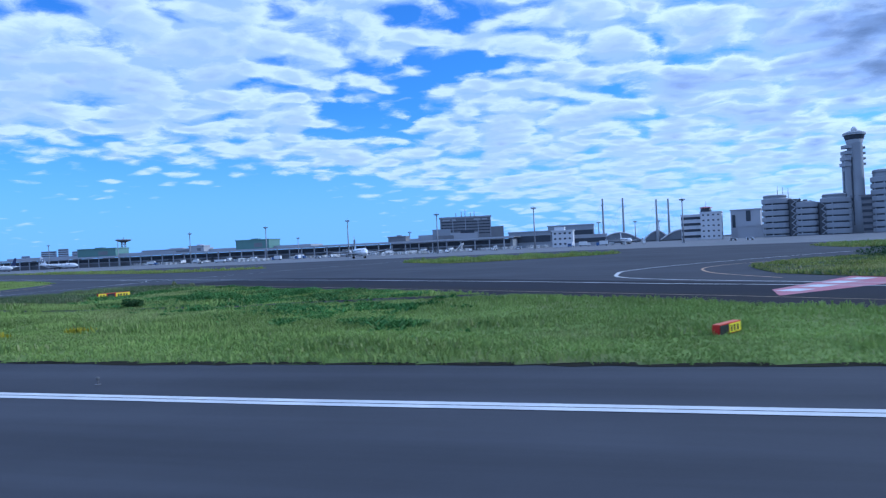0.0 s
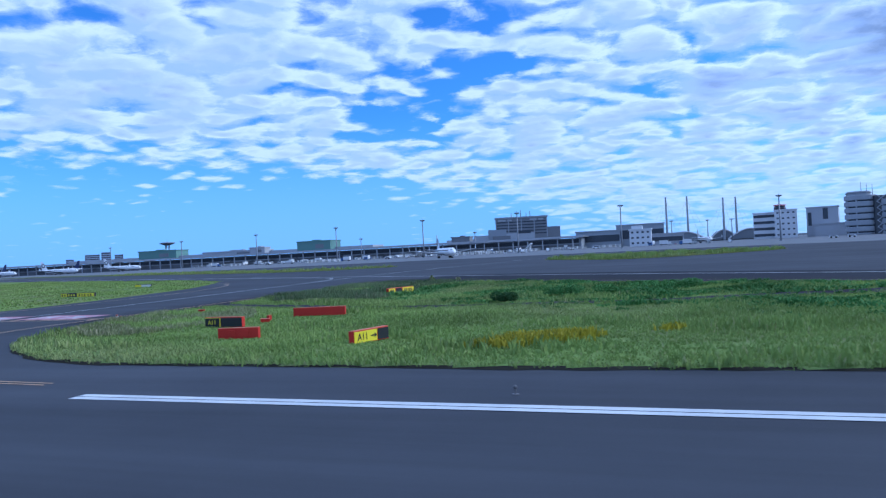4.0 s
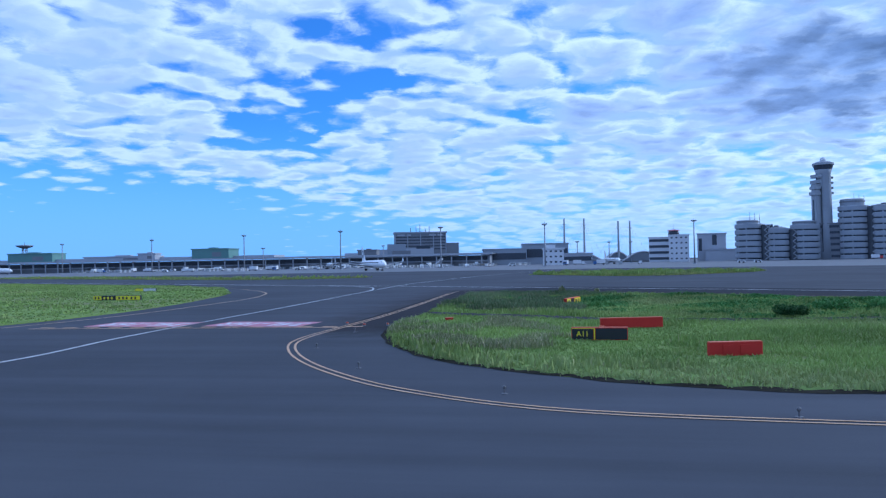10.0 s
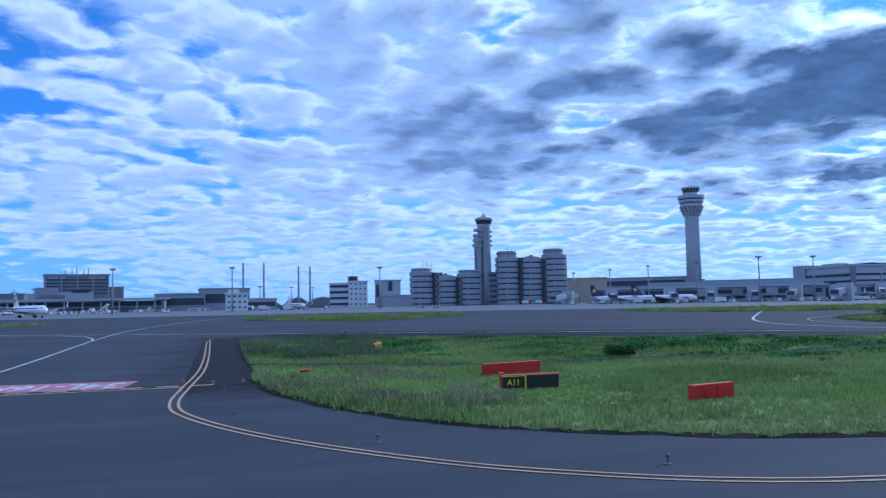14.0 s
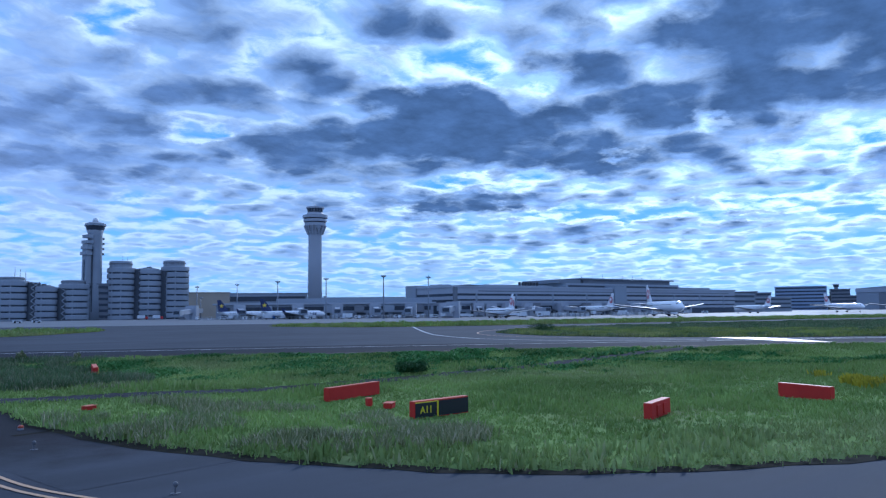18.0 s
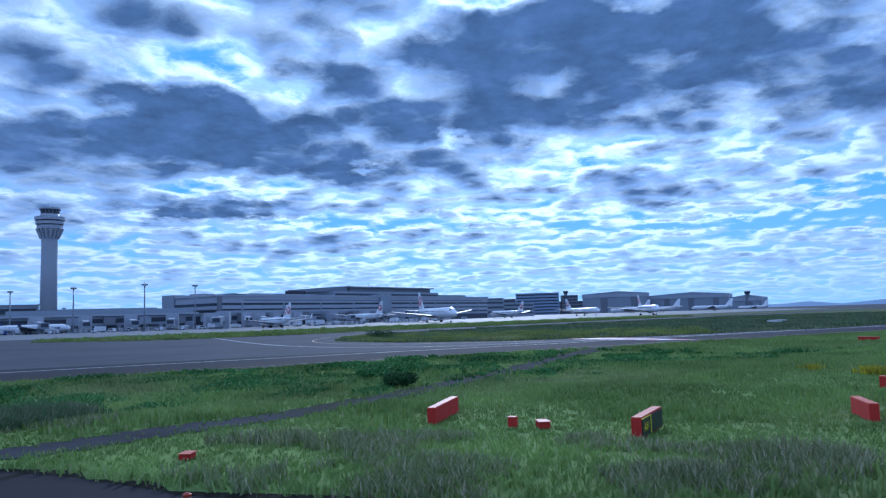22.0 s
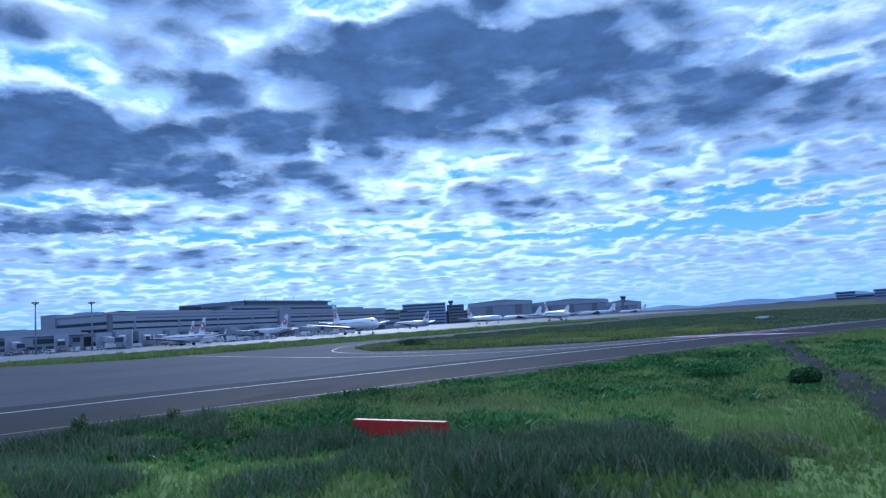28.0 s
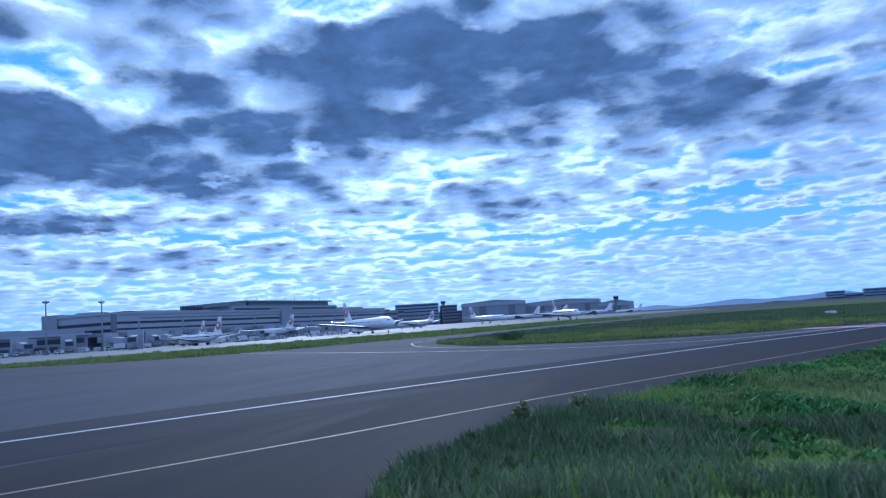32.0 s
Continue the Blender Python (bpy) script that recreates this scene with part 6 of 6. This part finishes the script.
def patchiness(x, y, size, seed):
    """Smooth uneven growth from a few crossing waves."""
    r = np.random.default_rng(seed)
    out = np.zeros(len(x))
    for _ in range(9):
        a, f, p = r.uniform(0, 6.28), r.uniform(0.5, 2.2) / size, r.uniform(0, 6.28)
        out += np.sin((x * np.cos(a) + y * np.sin(a)) * f * 6.28 + p)
    return out / 4.0


def blades(name, x, y, height, width, mat, label, per=4, lean=0.45, sunken=False):
    """Tufts of bent, tapering blades, all of one stretch of growth in one mesh."""
    n = len(x)
    k = n * per
    cx = np.repeat(x, per) + RNG.normal(0, 0.06, k) * np.repeat(1 + height, per)
    cy = np.repeat(y, per) + RNG.normal(0, 0.06, k) * np.repeat(1 + height, per)
    h = np.repeat(height, per) * RNG.uniform(0.55, 1.15, k)
    w = np.repeat(width, per) * RNG.uniform(0.6, 1.3, k)
    a = RNG.uniform(0, 2 * np.pi, k)
    bend = RNG.uniform(0.1, lean, k) * h
    b = RNG.uniform(0, 2 * np.pi, k)
    ground = field_height(cx, cy) if sunken else np.full(k, 0.05)
    dx, dy, ex, ey = np.cos(a) * w, np.sin(a) * w, np.cos(b) * bend, np.sin(b) * bend
    v = np.empty((k, 5, 3))
    v[:, 0] = np.c_[cx - dx, cy - dy, ground]
    v[:, 1] = np.c_[cx + dx, cy + dy, ground]
    v[:, 2] = np.c_[cx + dx * 0.8 + ex * 0.4, cy + dy * 0.8 + ey * 0.4, ground + h * 0.6]
    v[:, 3] = np.c_[cx - dx * 0.8 + ex * 0.4, cy - dy * 0.8 + ey * 0.4, ground + h * 0.6]
    v[:, 4] = np.c_[cx + ex, cy + ey, ground + h]
    i = np.arange(k)[:, None] * 5
    loops = np.concatenate([i + [0, 1, 2, 3], i + [3, 2, 4]], 1).ravel()
    mesh = bpy.data.meshes.new(name)
    mesh.vertices.add(k * 5)
    mesh.vertices.foreach_set("co", v.ravel())
    mesh.loops.add(len(loops))
    mesh.loops.foreach_set("vertex_index", loops.astype(np.int32))
    mesh.polygons.add(2 * k)
    starts = (np.arange(k)[:, None] * 7 + [0, 4]).ravel()
    mesh.polygons.foreach_set("loop_start", starts.astype(np.int32))
    mesh.update(calc_edges=True)
    mesh.materials.append(mat)
    return tagged(new(name, mesh), label, "grass", "", "stuff")


def spots(outline, count, keep=None, clip=None):
    xs, ys = [p[0] for p in outline], [p[1] for p in outline]
    if clip:
        xs, ys = np.clip(xs, clip[0], clip[1]), np.clip(ys, clip[2], clip[3])
    x, y = RNG.uniform(min(xs), max(xs), count), RNG.uniform(min(ys), max(ys), count)
    ok = inside(outline, x, y)
    x, y = x[ok], y[ok]
    if keep is not None:
        ok = keep(x, y)
        x, y = x[ok], y[ok]
    return x, y


TRACK = smooth_path(TRACK_POINTS, 4)


SIGN_FEET = [(-37.2, 41.3), (-48.7, 52.7), (-47.5, 52.3), (-45.0, 59.8), (-43.2, 59.8), (-44.6, 45.4), (-46.7, 56.4), (-41.7, 83), (-54.4, 65.4)]


def bare(x, y):
    """Where grass grows: off the track but for a ragged margin and a few tufts in it."""
    r = np.random.default_rng(len(x))
    near = np.full(len(x), 1e9)
    for (x0, y0), (x1, y1) in zip(TRACK, TRACK[1:]):
        dx, dy = x1 - x0, y1 - y0
        f = np.clip(((x - x0) * dx + (y - y0) * dy) / (dx * dx + dy * dy), 0, 1)
        near = np.minimum(near, np.hypot(x - x0 - f * dx, y - y0 - f * dy))
    return (near > 1.0 + r.normal(0, 0.28, len(x)) + 0.25 * np.sin(x * 0.9) * np.sin(y * 1.3 + x * 0.4)) | (r.uniform(0, 1, len(x)) < 0.04)


def by_sign(x, y):
    """Mown round the signs, more on the runway side."""
    near = np.zeros(len(x), bool)
    for sx, sy in SIGN_FEET:
        near |= ((x - sx) / 2.4) ** 2 + ((y - sy + 1.8) / 3.4) ** 2 < 1
    return near


# the field: short turf everywhere, longer tufts in patches
fx, fy = spots(FIELD, 190000, bare)
g = patchiness(fx, fy, 22.0, 3)
blades("field_grass", fx, fy, np.where(by_sign(fx, fy), 0.12, 0.13 + 0.09 * np.clip(g + 0.6, 0, 2)), np.full(len(fx), 0.021), GRASS, "short green grass covering the field", 4, 0.9, sunken=True)
tx, ty = spots(FIELD, 42000, lambda x, y: bare(x, y) & ~by_sign(x, y))
g = patchiness(tx, ty, 14.0, 11)
ok = g > 0.25
tx, ty, g = tx[ok], ty[ok], g[ok]
blades("long_grass", tx, ty, 0.22 + 0.2 * np.clip(g, 0, 1.5), np.full(len(tx), 0.045), GRASS, "longer rough grass growing in patches", 4, sunken=True)


def weedy(x, y):
    near_exit = ((x + 53.5) / 5.0) ** 2 + ((y - 57) / 9.0) ** 2 < 1
    corner = ((x + 48.0) / 7.5) ** 2 + ((y - 86) / 14.0) ** 2 < 1
    edge = ((x + 41.0) / 9.0) ** 2 + ((y - 98) / 8.0) ** 2 < 1
    return near_exit | corner | edge


wx, wy = spots(FIELD, 150000, lambda x, y: weedy(x, y) & bare(x, y) & ~by_sign(x, y))
g = patchiness(wx, wy, 9.0, 5)
ok = g > -0.35
wx, wy, g = wx[ok], wy[ok], g[ok]
far_end = wy > 74
for ok, tall, mat, label in ((~far_end, 0.30, WEEDS, "tall pale seeding weeds and grass"), (far_end, 0.46, REEDS, "tall dull green seeding grass")):
    blades("tall_weeds", wx[ok], wy[ok], tall + 0.18 * np.clip(g[ok], -0.4, 1.4), np.full(ok.sum(), 0.022), mat, label, 6, 0.7, sunken=True)


def creeping(x, y):
    off = (x + 24) * 0.72 + (y - 78) * 0.69
    fray = 3.0 * patchiness(x, y, 6.0, 33) + 1.2 * patchiness(x, y, 2.2, 34)
    return (off < 5.0 + 0.3 * fray) & (off > -13.5 - fray) & (x > -45 + fray) & (x < -6 + 2.0 * fray) & bare(x, y)


kx, ky = spots(FIELD, 70000, creeping)
g = patchiness(kx, ky, 8.0, 21)
ok = g > -0.55
kx, ky, g = kx[ok], ky[ok], g[ok]
blades("creeping_vines", kx, ky, 0.20 + 0.20 * np.clip(g, 0, 1.5), np.full(len(kx), 0.085), LEAVES, "dark green broad-leaved creeping plants", 5, 1.6, sunken=True)

for outline, count, tall, mat, label, clip in (
        (WEST, 75000, 0.20, GRASS, "rough grass of the verge", (-200, -60, 50, 280)), (STRIP_WEST, 26000, 0.32, MEADOW, "rough grass of the strip", (-220, -50, 190, 380)),
        (ISLE_MID, 16000, 0.36, MEADOW, "rough grass of the island", None), (ISLE_EAST, 60000, 0.55, MEADOW, "rough grass of the apron strip", (60, 330, 20, 210)),
        (ISLE_SOUTH, 130000, 0.34, REEDS, "dry rough grass of the island", (20, 260, -110, 110))):
    x, y = spots(outline, count, None, clip)
    g = patchiness(x, y, 16.0, count)
    blades("rough_grass", x, y, tall * (0.4 + 0.6 * np.clip(g + 0.5, 0, 2)), np.full(len(x), 0.09), mat, label, 3, 0.8)

# low clumps that break up the thin strips by the apron
for outline, count, clip in ((ISLE_EAST, 60000, (60, 330, 20, 210)), (ISLE_MID, 14000, None), (STRIP_WEST, 14000, (-220, -50, 190, 380))):
    x, y = spots(outline, count, None, clip)
    g = patchiness(x, y, 7.0, count + 3)
    ok = g > 0.35
    x, y, g = x[ok], y[ok], g[ok]
    blades("weed_clumps", x, y, 0.45 + 0.5 * np.clip(g, 0, 1.4), np.full(len(x), 0.10), GRASS, "darker green weed clumps in the strip", 3, 0.6)

x, y = spots(ISLE_SOUTH, 26000, None, (22, 72, 40, 106))
g = patchiness(x, y, 9.0, 77)
blades("rough_grass", x, y, 0.30 + 0.22 * np.clip(g, -0.5, 1.4), np.full(len(x), 0.05), MEADOW, "bright green rough grass at the island tip", 3, 0.7)

# goldenrod
for ax, ay, bx, by, spread, n in ((-31.6, 37.0, -28.4, 38.8, 0.55, 420), (-30.9, 39.4, -27.4, 40.6, 0.5, 420), (-24.0, 42.2, -22.9, 42.8, 0.3, 24)):
    f = RNG.uniform(0, 1, n)
    blades("goldenrod", ax + (bx - ax) * f + RNG.normal(0, spread, n) * 0.7, ay + (by - ay) * f + RNG.normal(0, spread, n) * 0.5, RNG.uniform(0.28, 0.48, n), np.full(n, 0.06), FLOWERS, "yellow flowering goldenrod in the grass", 4, 0.6, sunken=True)


def bush(x, y, r, h, n, mat=BUSH, name="bush", label="dark rounded evergreen bush in the grass"):
    """A low bush: short stems and many small leaves in an uneven crown."""
    base = stand(name, x, y, RNG.uniform(0, 360), label, "bush", "bushes in the field", z=float(field_height(x, y)[0]) if rim_distance(np.array([x]), np.array([y]))[0] > 0 else 0.05)
    bm = bmesh.new()
    for _ in range(9):
        a, s = RNG.uniform(0, 6.28), RNG.uniform(0.2, 0.8)
        tube(bm, (0.05 * math.cos(a), 0.05 * math.sin(a), 0), (r * s * math.cos(a), r * s * math.sin(a), h * RNG.uniform(0.5, 0.9)), 0.03, 0.008, 5)
    part("stems", bm, SOIL_DRY, base)
    bm = bmesh.new()
    lobes = [(RNG.uniform(-0.6, 0.6) * r, RNG.uniform(-0.6, 0.6) * r, RNG.uniform(0.35, 0.7) * h, RNG.uniform(0.35, 0.6)) for _ in range(7)]
    for _ in range(n):
        lx, ly, lz, ls = lobes[RNG.integers(0, 7)]
        d = Vector(RNG.normal(0, 1, 3)).normalized()
        c = Vector((lx, ly, lz)) + Vector((d.x * r * ls, d.y * r * ls, d.z * h * ls * 0.8)) * RNG.uniform(0.6, 1.05)
        if c.z < 0.02:
            continue
        u = Vector(RNG.normal(0, 1, 3)).normalized() * RNG.uniform(0.06, 0.13)
        w = u.cross(Vector(RNG.normal(0, 1, 3))).normalized() * 0.05
        bm.faces.new([bm.verts.new(c + q) for q in (-u, w, u, -w)])
    part("crown", bm, mat, base)
    return base


bush(-31.2, 65.4, 1.0, 0.85, 1700)
bush(-26.4, 68.1, 1.8, 0.9, 1500, LEAVES, label="wide dark green leafy bush in the grass")
bush(-23.0, 67.4, 1.6, 0.8, 1200, LEAVES, label="wide dark green leafy bush in the grass")
bush(-17.0, 69.5, 1.7, 0.6, 900, LEAVES, label="low green leafy bush in the grass")
bush(-39.8, 95.4, 0.35, 0.85, 400, WEEDS, "weed", "tall leafy weed at the taxiway edge")
bush(-36.6, 93.2, 0.3, 0.7, 260, WEEDS, "weed", "tall leafy weed at the taxiway edge")
bush(47, 92, 3.0, 1.4, 1400, BUSH, label="dark bush on the grass island")
